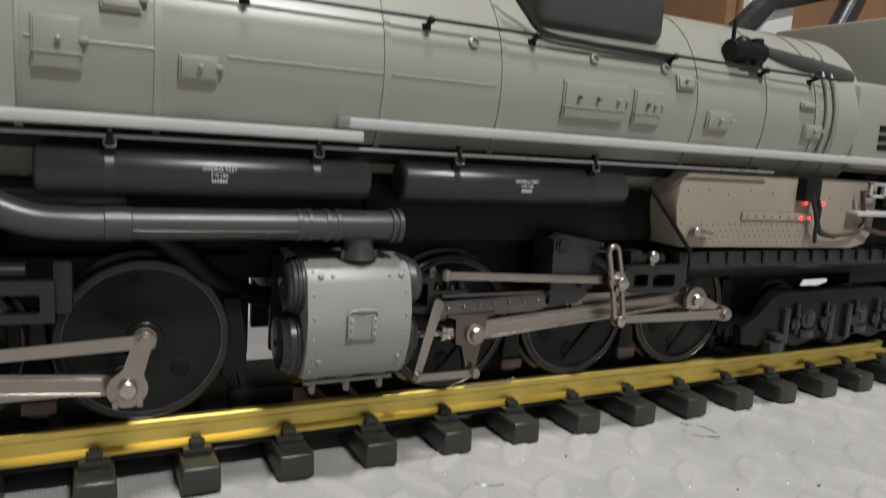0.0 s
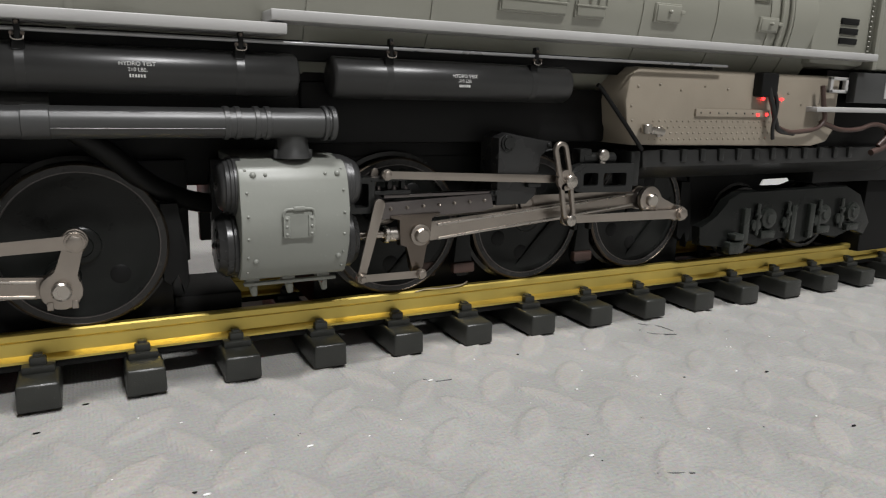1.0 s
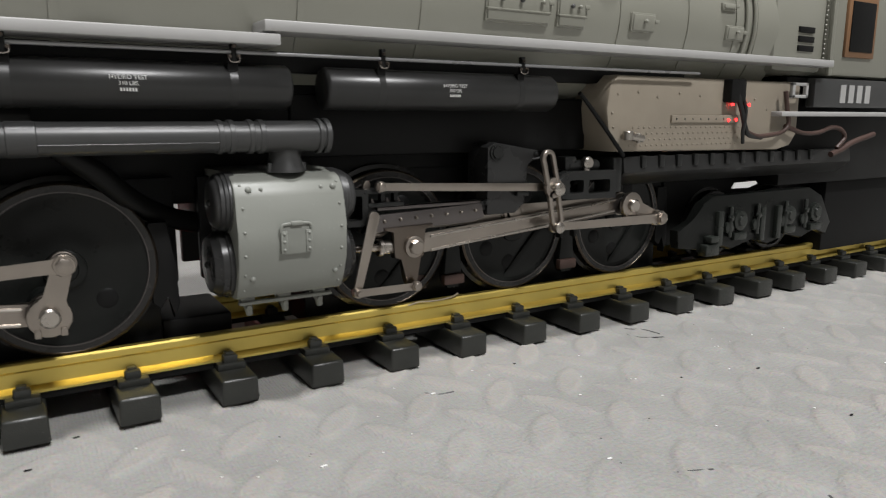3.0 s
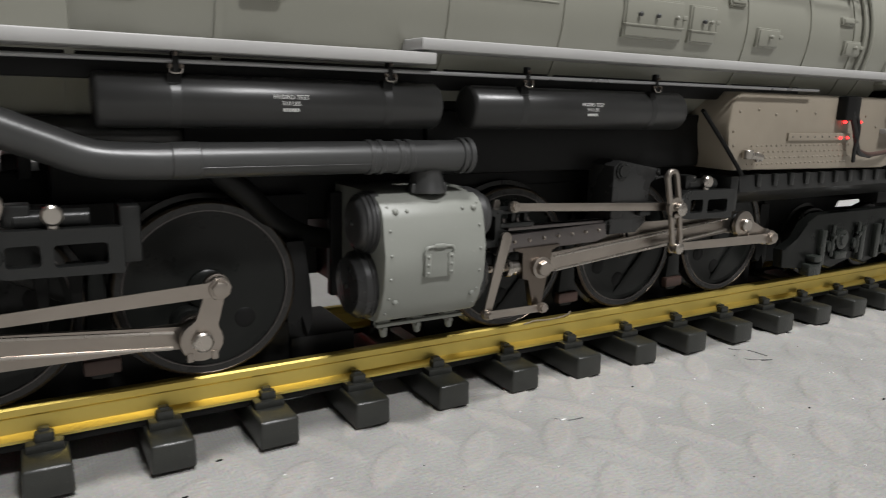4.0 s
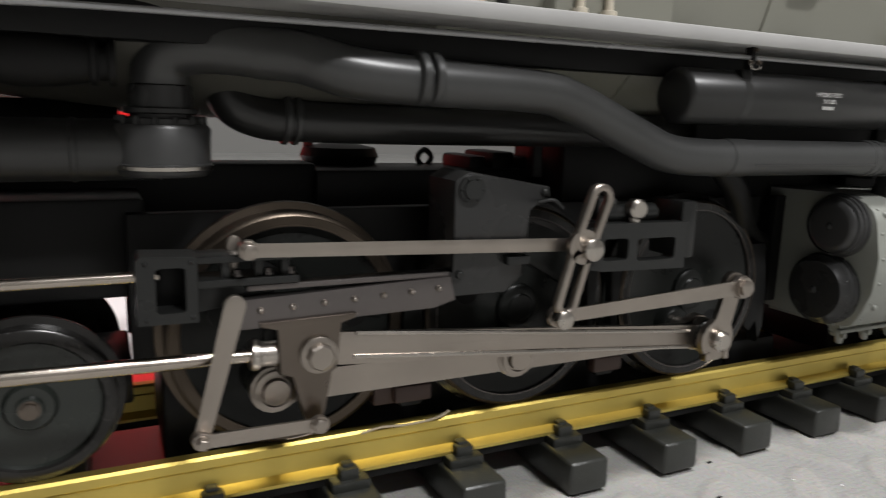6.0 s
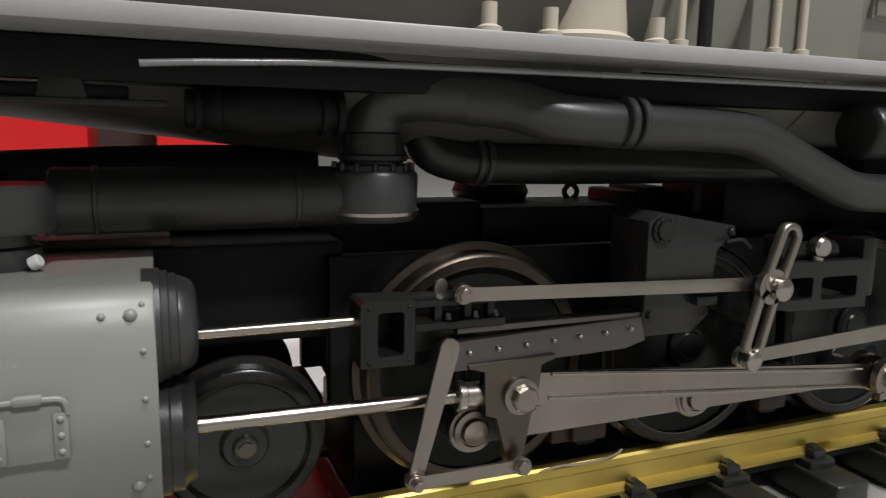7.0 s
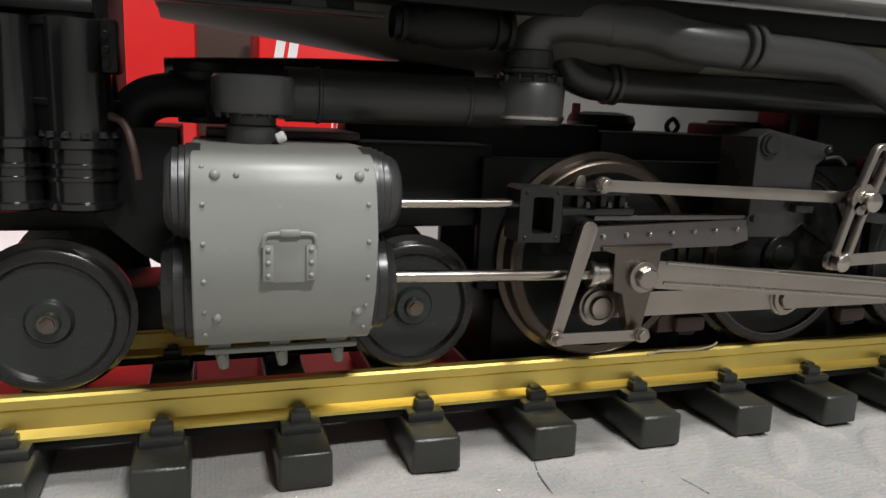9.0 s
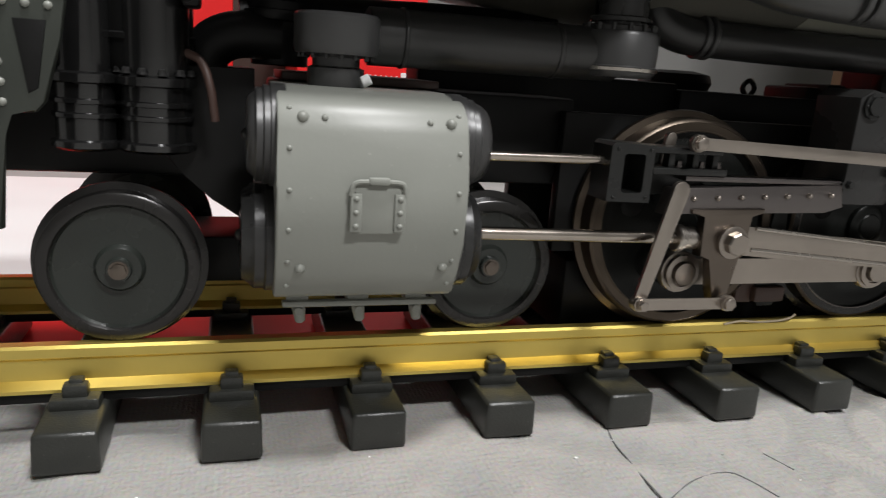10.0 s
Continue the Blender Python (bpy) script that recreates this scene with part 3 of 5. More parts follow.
def motion_gear(x, crank, ecc, link_b, link_m, link_t):
    """Rods and valve gear of one engine unit; x: the crosshead pin."""
    Z = 48.7
    cx, cz = crank
    # piston rod and its gland
    g = B()
    rod(g, (x - 72 if x < 0 else x - 36, 235.0, Z + 1.2), (x - 8, 235.0, Z), 1.5, 16)
    part("piston_rod", g, PISTON, loco)
    g = B()
    rod(g, (x - 13.5, 235, Z + 0.2), (x - 5, 235, Z), 2.7, 20)
    rod(g, (x - 13.5, 235, Z + 0.2), (x - 11.5, 235, Z + 0.1), 3.3, 20)
    part("piston_rod_socket", g, BRIGHT, loco)
    # slide bar with bolts
    s = B()
    plate(s, [(x - 17.6, 61.2), (x + 31.0, 63.0), (x + 32.4, 57.4), (x + 27.0, 55.9), (x - 19.4, 55.0)], 232.4, 235.6, 0.3)
    box(s, x - 14, x + 31, 233.0, 237.0, 62.8, 64.0, 0.2)
    sb = part("slide_bar", s, BLUED, loco)
    for k in range(7):
        bb = B()
        dome(bb, (x - 11.6 + k * 6.6, 232.3, 58.9 + k * 0.26), (0, -1, 0), 0.75, 1.0, 10)
        part("bolt", bb, ROD, sb)
    e = B()
    box(e, x + 28, x + 36, 233.5, 238, 59.8, 62.2, 0.4)
    box(e, x + 31, x + 40, 232.5, 237, 62.0, 63.8, 0.4)
    hexbolt(e, (x + 33, 232.4, 63.2), (0, -1, 0), 0.9, 1.0)
    part("slide_bar_bracket", e, DULL, sb)
    # crosshead with drop arm and pin
    c = B()
    plate(c, [(x - 12.0, 56.4), (x + 8.4, 56.8), (x + 8.2, 55.6), (x + 4.6, 55.2), (x + 4.2, 45.0), (x + 2.6, 44.6), (x + 1.4, 36.0), (x + 0.6, 32.6), (x - 2.0, 32.6), (x - 3.4, 36.0), (x - 5.0, 44.6), (x - 8.2, 45.0), (x - 8.0, 55.0), (x - 11.8, 55.4)], 231.4, 234.4, 0.35)
    ch = part("crosshead", c, CROSS, loco)
    p = B()
    lathe(p, [(0, 4.0), (1.0, 4.0), (1.2, 3.6), (1.2, 0)], (x, 231.4, Z), (0, -1, 0), 28)
    lathe(p, [(1.0, 2.9), (3.0, 2.9), (3.4, 2.5), (3.4, 0)], (x, 231.4, Z), (0, -1, 0), 8)
    part("crosshead_pin", p, ROD, ch, smooth=30)
    # union link and combination lever
    xl = x - 24.0
    u = B()
    plate(u, bar((x - 0.5, 34.2), (xl, 34.4), 1.15, 1.15, 8, 1.9, 1.9), 230.0, 231.2, 0.25)
    ul = part("union_link", u, ROD, loco)
    for px in (x - 0.5, xl):
        pb = B()
        hexbolt(pb, (px, 230.0, 34.3), (0, -1, 0), 1.6 if px > xl else 1.2, 1.6)
        part("link_pin", pb, ROD, ul)
    k = B()
    plate(k, bar((xl, 34.4), (x - 17.0, 61.0), 1.3, 1.8, 8, 2.0, 2.2), 231.3, 232.6, 0.25)
    plate(k, bar((x - 17.0, 61.0), (x - 15.4, 72.0), 1.4, 1.4, 8), 240.4, 241.6, 0.25)
    part("combination_lever", k, ROD, loco)
    # valve rod guide
    v = B()
    rod(v, (x - 66 if x < 0 else x - 30, 236.0, 66.6), (x - 30, 236.0, 66.6), 1.15, 14)
    part("valve_rod", v, PISTON, loco)
    v = B()
    x0 = x - 34.4 if x < 0 else x - 29.0
    q0, q1 = x0, x0 + 11.0
    windowed(v, [(q0, 57.8), (q1, 57.6), (q1, 70.6), (q0 + 0.8, 71.0), (q0, 70.2)], [rounded(q0 + 3.4, q1 - 2.2, 59.8, 68.6, 0.8)], 232.4, 241.0)
    gd = part("valve_guide", v, DULL, loco)
    part("guide_back", box(B(), q0 + 2.6, q1 - 1.6, 239.0, 242.0, 59.0, 69.4, 0.3), BLACK, gd)
    x0 -= 1.8
    for xa, za in ((q0 + 1.7, 58.8), (q1 - 1.1, 58.8), (q0 + 1.7, 69.6), (q1 - 1.1, 69.6)):
        part("guide_rivet", dome(B(), (xa, 232.4, za), (0, -1, 0), 0.5), DULL, gd)
    f = B()
    box(f, x0 + 12.8, x - 5, 232.6, 241.0, 69.0, 70.4, 0.3)
    box(f, x0 + 12.8, x - 3.6, 232.2, 241.0, 64.2, 65.8, 0.3)
    plate(f, [(x0 + 12.8, 64.4), (x - 6, 64.4), (x - 9, 60.5), (x0 + 12.8, 58.6)], 236, 241, 0.3)
    for q in (x - 18, x - 11.5, x - 6.2):
        box(f, q - 0.8, q + 0.8, 233.6, 236.4, 65.6, 70, 0.2)
    part("guide_yoke", f, DULL, gd)
    for q in (x - 15.6, x - 9.5, x - 5.0):
        nb = B()
        hexbolt(nb, (q, 234.4, 65.8), (0, 0, 1), 0.8, 1.5)
        part("yoke_bolt", nb, BLUED, gd)
    r = B()
    lm = Vector(link_m)
    plate(r, bar((x - 14.2, 71.8), (lm.x, lm.y), 1.15, 1.35, 8, 2.1, 1.9), 230.4, 232.0, 0.25)
    rr = part("radius_rod", r, ROD, loco)
    pb = B()
    hexbolt(pb, (x - 14.2, 230.4, 71.8), (0, -1, 0), 1.5, 1.4)
    part("rod_pin", pb, ROD, rr)
    # expansion link: a slotted bar in two halves
    lb, lt = Vector(link_b), Vector(link_t)
    lk = B()
    slotted(lk, lb + (lm - lb) * 0.2, lb + (lm - lb) * 0.82, 3.1, 1.4, 229.2, 231.0)
    slotted(lk, lm + (lt - lm) * 0.12, lm + (lt - lm) * 0.84, 3.35, 1.6, 229.0, 230.9)
    lathe(lk, [(0, 0), (0, 4.2), (1.6, 4.2), (1.6, 0)], (lm.x, 230.8, lm.y), (0, -1, 0), 24)
    el = part("expansion_link", lk, ROD, loco, smooth=60)
    pb = B()
    lathe(pb, [(0, 0), (0, 2.7), (1.6, 2.7), (2.0, 2.2), (2.0, 0)], (lm.x + 1.6, 229.0, lm.y - 0.5), (0, -1, 0), 20)
    part("link_trunnion", pb, BRIGHT, el)
    pb = B()
    lathe(pb, [(-1, 0), (-1, 2.3), (1.2, 2.3), (1.6, 1.8), (1.6, 0)], (lb.x, 229.4, lb.y), (0, -1, 0), 18)
    part("link_foot_pin", pb, BRIGHT, el)
    # eccentric rod and return crank
    ex, ez = ecc
    er = B()
    plate(er, bar((lb.x, lb.y), (ex, ez), 1.3, 1.8, 8, 2.6, 3.4), 228.8, 230.4, 0.3)
    eo = part("eccentric_rod", er, ROD, loco)
    pb = B()
    hexbolt(pb, (ex, 228.8, ez), (0, -1, 0), 2.4, 1.8)
    part("rod_pin", pb, ROD, eo)
    rc = B()
    plate(rc, bar((cx, cz), (ex, ez), 2.7, 2.4, 14, 6.0, 3.7), 230.6, 232.6, 0.4)
    ro = part("return_crank", rc, ROD, loco)
    pb = B()
    lathe(pb, [(0, 0), (0, 2.9), (1.6, 2.9), (2.2, 2.3), (2.2, 0)], (cx, 230.6, cz), (0, -1, 0), 24)
    part("crank_pin", pb, BRIGHT, ro)
    cl = B()
    for q in (-3.4, 3.4):
        box(cl, cx + q - 0.9, cx + q + 0.9, 230.2, 232.8, cz - 5.8, cz - 3.2, 0.3)
    part("clamp_bolt", cl, ROD, ro)
    # main rod
    m = B()
    plate(m, bar((x, Z), (cx, cz), 3.3, 2.9, 12, 4.2, 5.0), 234.6, 237.2, 0.4)
    mo = part("main_rod", m, ROD, loco)
    fl = B()
    p0, p1 = Vector((x + 9, 0, Z)), Vector((cx - 7, 0, cz))
    d = (p1 - p0).normalized()
    n = Vector((-d.z, 0, d.x))
    for sgn in (1, -1):
        a, b = p0 + n * (sgn * 2.7), p1 + n * (sgn * 2.3)
        rod(fl, (a.x, 234.7, a.z), (b.x, 234.7, b.z), 0.6, 8)
    part("rod_edge", fl, BRIGHT, mo)
    bb = B()
    lathe(bb, [(-2, 4.9), (0.6, 4.9), (1.2, 4.2), (1.2, 0)], (cx, 234.6, cz), (0, -1, 0), 28)
    part("big_end", bb, WHEEL, mo)


def side_rods(xs, crank_off):
    pts = [(x + crank_off[0], Z_D + crank_off[1]) for x in xs]
    for k, (a, b) in enumerate(zip(pts, pts[1:])):
        s = B()
        y0 = 238.6 - 0.35 * k
        plate(s, bar(a, b, 3.0, 3.0, 14, 5.4, 5.4), y0, 241.0 - 0.2 * k, 0.35)
        so = part("side_rod", s, ROD, loco)
        for q in (b,) if k else (a, b):
            p = B()
            lathe(p, [(0, 0), (0, 4.6), (0.8, 4.6), (1.0, 3.5), (0.5, 3.3), (0.5, 3.0), (1.9, 2.8), (1.9, 0)], (q[0], y0 - 0.4, q[1]), (0, -1, 0), 24)
            part("rod_bush", p, ROD, so)
    for q in pts:
        part("crank_pin", rod(B(), (q[0], 238.0, q[1]), (q[0], 252.5, q[1]), 2.6), ROD, loco)


FRONT_D = (-94.6, -33.6, 27.3)
REAR_D = (138.5, 200.2, 262.0)
CR_F = (-6.0, -10.0)
CR_R = (-8.5, 8.0)
for i, x in enumerate(FRONT_D):
    build_driver(x, CR_F, TREAD if i == 0 else TYRE, 7, i == 2)
for i, x in enumerate(REAR_D):
    build_driver(x, CR_R, TYRE)
cylinder_block(-200.0)
cylinder_block(74.0)
before = set(loco.children)
side_rods(FRONT_D, CR_F)
side_rods(REAR_D, CR_R)
motion_gear(-93.0, (27.3 + CR_F[0], Z_D + CR_F[1]), (26.0, 54.6), (-35.2, 52.0), (-30.4, 69.2), (-25.4, 83.0))
motion_gear(141.4, (262.0 + CR_R[0], Z_D + CR_R[1]), (269.6, 50.6), (206.5, 51.4), (203.4, 68.0), (199.6, 82.5))
GEAR_BACK = {"expansion_link": 0.0, "eccentric_rod": 2.6, "union_link": 2.0, "combination_lever": 1.8, "radius_rod": 2.6}
for ob in loco.children:
    if ob not in before:
        ob.location.y += GEAR_BACK.get(ob.name.split(".")[0], 3.6) * MM


def link_bracket(x):
    """The black frame that carries the expansion link; x: its link's middle."""
    f = B()
    edge = [(x + 31, 73.9), (x + 4, 74.2), (x + 0.5, 73.2), (x - 2, 70.6), (x - 2.6, 68), (x - 1.6, 65.2), (x + 1, 63.2), (x + 5, 62.5), (x + 31, 61.9)]
    windowed(f, edge, [rounded(x + 4.8, x + 12.4, 65.0, 70.5, 1.0), rounded(x + 15.2, x + 27.4, 64.5, 70.2, 1.0)], 230.6, 234.6)
    lathe(f, [(0, 0), (0, 3.6), (0.9, 3.2), (0.9, 0)], (x + 1.0, 230.6, 68.3), (0, -1, 0), 24)
    o = part("link_bracket", f, DULL, loco, smooth=25)
    f = B()
    box(f, x + 30.5, x + 35.5, 232, 244, 64, 79.0, 0.7)
    part("hanger_plate", f, DULL, o)
    f = B()
    rod(f, (x + 15.5, 233, 73), (x + 15.5, 233, 76), 1.6)
    lathe(f, [(0, 0), (0, 2.6), (2.2, 2.6), (2.8, 2.0), (2.8, 0)], (x + 15.5, 233.6, 77.4), (0, -1, 0), 16)
    part("oil_cup", f, BRIGHT, o)
    f = B()
    rod(f, (x + 7, 236, 76), (x + 24, 236, 76), 2.4)
    box(f, x + 5, x + 11, 234, 240, 74.4, 80, 0.6)
    part("lift_arm", f, DULL, o)
    f = B()
    for q in (x + 12, x + 20):
        plate(f, [(q - 2, 62.6), (q + 2, 62.6), (q + 0.8, 44), (q - 0.8, 44)], 243, 246, 0.3)
    part("frame_brace", f, BLACK, o)
    # reverser housing
    f = B()
    plate(f, [(x - 33, 58), (x - 33, 84.5), (x - 29.5, 86.6), (x - 8.0, 83.0), (x - 7.4, 80.5), (x - 14, 78), (x - 14, 62), (x - 19, 58)], 236.0, 250.0, 0.8)
    h = part("reverser_housing", f, GLOSS, loco)
    f = B()
    lathe(f, [(0, 0), (0, 3.2), (0.8, 3.2), (0.8, 2.2), (1.4, 2.2), (1.4, 0)], (x - 29.0, 236, 82.6), (0, -1, 0), 20)
    for q in range(6):
        a = q * math.pi / 3
        dome(f, (x - 29.0 + 2.6 * math.cos(a), 235.2, 82.6 + 2.6 * math.sin(a)), (0, -1, 0), 0.45)
    dome(f, (x - 9.4, 236, 81.6), (0, -1, 0), 1.2)
    part("pivot_cover", f, DULL, h)
    f = B()
    box(f, x - 18, x - 11, 233.6, 237, 68.5, 70, 0.3)
    box(f, x - 20, x - 14, 233.6, 237, 65, 67, 0.3)
    tube(f, [(x - 12, 234.5, 79.5), (x - 8.5, 233.5, 80.0), (x - 6, 233, 78.0)], 0.5, 8)
    part("lubricator_fitting", f, DULL, h)


link_bracket(-28.6)
link_bracket(208.0)

# frames behind the wheels
for nm, x0, x1 in (("front_engine_frame", -128, 62), ("rear_engine_frame", 70, 420)):
    f = B()
    for y in (259.5, 292.5):
        box(f, x0, x1, y, y + 4, 40, 76, 0.5)
    box(f, x0, x1, 262, 294, 60, 72, 0.5)
    part(nm, f, BLACK, loco)
for x in [(a + b) / 2 for d in (FRONT_D, REAR_D) for a, b in zip(d, d[1:])]:
    f = B()
    plate(f, [(x - 1.6, 60), (x + 1.6, 60), (x + 4.4, 30), (x + 2.6, 26), (x - 2.6, 26), (x - 4.4, 30)], 252, 256, 0.4)
    part("brake_hanger", f, WHEEL, loco)
    f = B()
    box(f, x - 5, x + 5, 250.5, 254, 27.5, 32, 0.8)
    part("brake_shoe", f, BROWN, loco)
for x in (53.0, 290.0):
    f = B()
    plate(f, [(x - 1, 62), (x + 5, 62), (x + 7, 46), (x + 7.5, 34), (x + 5.5, 29), (x + 4, 38), (x + 1.5, 33), (x - 1, 35)], 252, 256, 0.4)
    part("brake_hanger", f, BLACK, loco)

# black mass added to fill the dark interior between the two units
f = B()
box(f, -12, 104, 266, 294, 66, 101, 1)
part("cradle_casting", f, BLACK, loco)
f = B()
box(f, -199, -124, 263, 293, 57, 79, 1)
part("front_deck_frame", f, BLACK, loco)
# black blocks added between the rails to stand in for shade under the engine
for x0, x1, z1 in ((-122, 56, 37), (56, 80, 26), (108, 300, 37)):
    part("gear_housing", box(B(), x0, x1, 262, 295, 16.5, z1, 1.0), BLACK, loco)
part("deck_casting", box(B(), -80, 4, 283, 312, 70, 83.4, 1.0), BLACK, loco)
part("pipe_strut", box(B(), -19.6, -16.4, 270, 274, 82, 97, 0.4), BLACK, loco)
# thin dull red upright on the far side of the deck
part("insulated_lead", rod(B(), (-75, 310, 78), (-75, 310, 92), 1.5, 12), POST_RED, loco, "thin dull red upright post")
part("deck_riser", box(B(), -160, -79, 286, 300, 60, 85.0, 1.0), BLACK, loco)
part("pivot_column", rod(B(), (-65.5, 309, 70), (-65.5, 309, 84), 5.0, 28), BLACK, loco)
# black filler added over the rear wheels to keep the gap dark
part("rear_cradle", box(B(), 104, 300, 260, 296, 70, 88, 1.0), BLACK, loco)
# two black blockers added behind the truck to hide the bright floor
part("tender_frame", box(B(), 424, 600, 246, 310, 18, 62, 1.0), BLACK, loco)
part("truck_bolster", box(B(), 300, 424, 258, 298, 30, 68, 1.0), BLACK, loco)
# lumps on the front unit's deck
f = B()
lathe(f, [(0, 0), (0, 11), (2.5, 12), (5, 11), (6, 6), (6, 0)], (-65.5, 309, 83.4), (0, 0, 1), 28)
part("pivot_cap", f, BLACK, loco)
f = B()
tube(f, [(-38, 306, 82), (-40.4, 306, 85.4), (-38, 306, 88), (-35.6, 306, 85.4), (-38, 306, 82)], 0.9, 10)
part("lifting_eye", f, DULL, loco)
f = B()
for x0, x1, z1 in ((-32, -26, 87.2), (-24, -16, 88.4), (-14, 2, 87)):
    box(f, x0, x1, 286, 306, 70, z1, 1.2)
part("spring_rigging", f, BLACK, loco)
# leading truck
lead = part("leading_truck_frame", box(B(), -222, -128, 266, 290, 31, 42, 0.8), BLACK, loco)
small_wheel(-230.5, 16.2, 252.5, loco)
small_wheel(-147.5, 16.2, 252.5, loco)

# ---- boiler ----
BZ, BR = 141.0, 44.0
bo = B()
lathe(bo, [(0, 0), (0, BR - 12.4), (1.5, BR - 10.2), (16, BR - 8.6), (62, BR - 3), (88, BR), (558, BR), (558, 0)], (-208, CY, BZ), (1, 0, 0), 96)
boiler = part("boiler", bo, OLIVE, loco, "olive-grey painted boiler jacket with bands and hatches")


# graphite paint; its dark tone also carries the shade under the boiler
part("smokebox", lathe(B(), [(0, BR - 12), (0, BR - 9.8), (15, BR - 8.0), (61, BR - 2.6), (87, BR + 0.4), (143, BR + 0.4), (143, BR - 1)], (-207, CY, BZ), (1, 0, 0), 96), SHADED_GRAPHITE, boiler, "graphite smokebox, darkened for the shade of its belly")


def boiler_point(x, z, out=0.0):
    """A place on the near flank of the boiler and its outward normal."""
    s = (z - BZ) / BR
    c = math.sqrt(max(0.0, 1 - s * s))
    n = Vector((0, -c, s))
    return Vector((x, CY, BZ)) + n * (BR + out), n


def band(x, w=2.2, h=0.5):
    b = lathe(B(), [(-w / 2, BR - 0.5), (-w / 2, BR + h), (w / 2, BR + h), (w / 2, BR - 0.5)], (x, CY, BZ), (1, 0, 0), 96)
    part("boiler_band", b, OLIVE, boiler)


for x in (-64, -6, 29.6, 100.2, 145.4, 241, 283, 316, 332):
    band(x)


def hatch(x0, x1, z0, z1, knobs=(), latch=True, lip=0.0):
    """A raised cover on the boiler's flank between two heights."""
    (p0, n0), (p1, n1) = boiler_point(0, z0), boiler_point(0, z1)
    up = (p1 - p0)
    n = (n0 + n1).normalized()
    mid = (p0 + p1) / 2
    h = up.length
    up.normalize()
    bm = B()
    box(bm, x0, x1, -1.4 - lip, 1.6, -h / 2, h / 2, 0.35)
    box(bm, x0 + 0.6, x1 - 0.6, -2.1 - lip, 0, -h / 2 + 0.7, h / 2 - 0.7, 0.35)
    if h > 9:
        box(bm, x0, x1, -2.6 - lip, 0, -h / 2 + h * 0.3, -h / 2 + h * 0.3 + 0.7, 0.2)
    m = Matrix(((1, 0, 0, 0), (0, -n.y, up.y, mid.y), (0, -n.z, up.z, mid.z), (0, 0, 0, 1)))
    for v in bm.verts:
        v.co = m @ v.co
    o = part("washout_hatch", bm, OLIVE, boiler)
    for kx in knobs:
        k = B()
        c = m @ Vector((kx, -2.1 - lip, h * 0.08))
        rod(k, c, c + n * 1.3, 0.6, 10)
        dome(k, c + n * 1.2, n, 0.9)
        part("knob", k, PIPE if kx != knobs[-1] else OLIVE, o)
    if latch:
        k = B()
        c = m @ Vector((x1 + 0.2, -1.6 - lip, h * 0.1))
        box(k, c.x - 1.2, c.x + 1.4, c.y - 0.8, c.y + 0.8, c.z - 0.8, c.z + 0.8, 0.3)
        part("latch", k, OLIVE, o)
    return o


hatch(-2.4, 10.0, 132.0, 146.6, (4.2,))
hatch(14.4, 25.2, 149.6, 155.4, ())
hatch(35.0, 46.2, 132.6, 140.0, (41,))
hatch(171.4, 201.6, 131.4, 145.8, (178, 187, 197))
hatch(205.6, 220.2, 131.4, 145.4, (212, 216))
hatch(227.8, 237.4, 147.0, 153.0, (232,))
hatch(246.0, 260.0, 132.2, 140.0, (253,))
hatch(304, 313, 145, 148.4, ())
hatch(308, 320, 132, 138.6, (314,))

# stay bolt row low on the firebox jacket
for i in range(8):
    p, n = boiler_point(238 + i * 10.7, 124.6)
    part("jacket_bolt", dome(B(), p, n, 0.7), OLIVE, boiler)
# hand rail with stanchions
hr = B()
zs = 158.6
pts = []
for x in range(-200, 331, 10):
    p, n = boiler_point(x, zs, 4.0)
    pts.append(p)
tube(hr, pts, 0.65, 8, 1)
rail_ob = part("hand_rail", hr, DULL, loco)
for x in (-200, -140, -80, -20, 54, 115, 158, 225, 279, 312):
    p, n = boiler_point(x, zs - 0.5, -0.5)
    st = B()
    rod(st, p, p + n * 5.5, 1.0, 10)
    dome(st, p + n * 5.0, n, 1.5)
    box(st, x - 1.6, x + 1.6, p.y - 1.2, p.y + 1.2, p.z - 1.2, p.z + 1.2, 0.4)
    part("stanchion", st, BLACK, rail_ob)
for x in (133, 186, 222):
    p, n = boiler_point(x, 154.6)
    k = lathe(B(), [(0, 2.0), (1.2, 2.0), (1.4, 1.2), (0.6, 1.1), (0.6, 0)], p, n, 16)
    part("washout_plug", k, OLIVE, boiler)
# sand box, domes and fittings on top
f = B()
box(f, 160, 223, 238, 318, 164.0, 192, 5)
part("sand_box", f, PIPE, boiler, "black sand box on the boiler top", 60)
f = B()
tube(f, [(146, 238, 178), (155, 237.5, 168), (163, 237, 162), (185, 236.6, 160.4), (226, 236.4, 159.4)], 1.1, 10)
part("sand_pipe", f, DULL, boiler)
f = B()
rod(f, (256, 237, 154), (256, 238, 164), 4.0)
rod(f, (246, 236, 160), (266, 236, 160), 4.6)
rod(f, (262, 235, 153), (262, 236, 166), 3.2)
dome(f, (256, 238, 164), (0, 0, 1), 4.0)
rod(f, (249, 237, 161), (249, 237, 173), 0.9, 8)
bmesh.ops.translate(f, vec=(13, 2, 7), verts=f.verts)
part("turret_valve", f, BLACK, boiler)
f = B()
tube(f, [(280, 246, 172), (296, 243, 168), (312, 242, 166), (334, 242, 164), (346, 243, 163)], [1.5, 3.4, 4.2, 4.4, 4.4], 16)
part("feed_pipe", f, PIPE, boiler)
# seams
f = B()
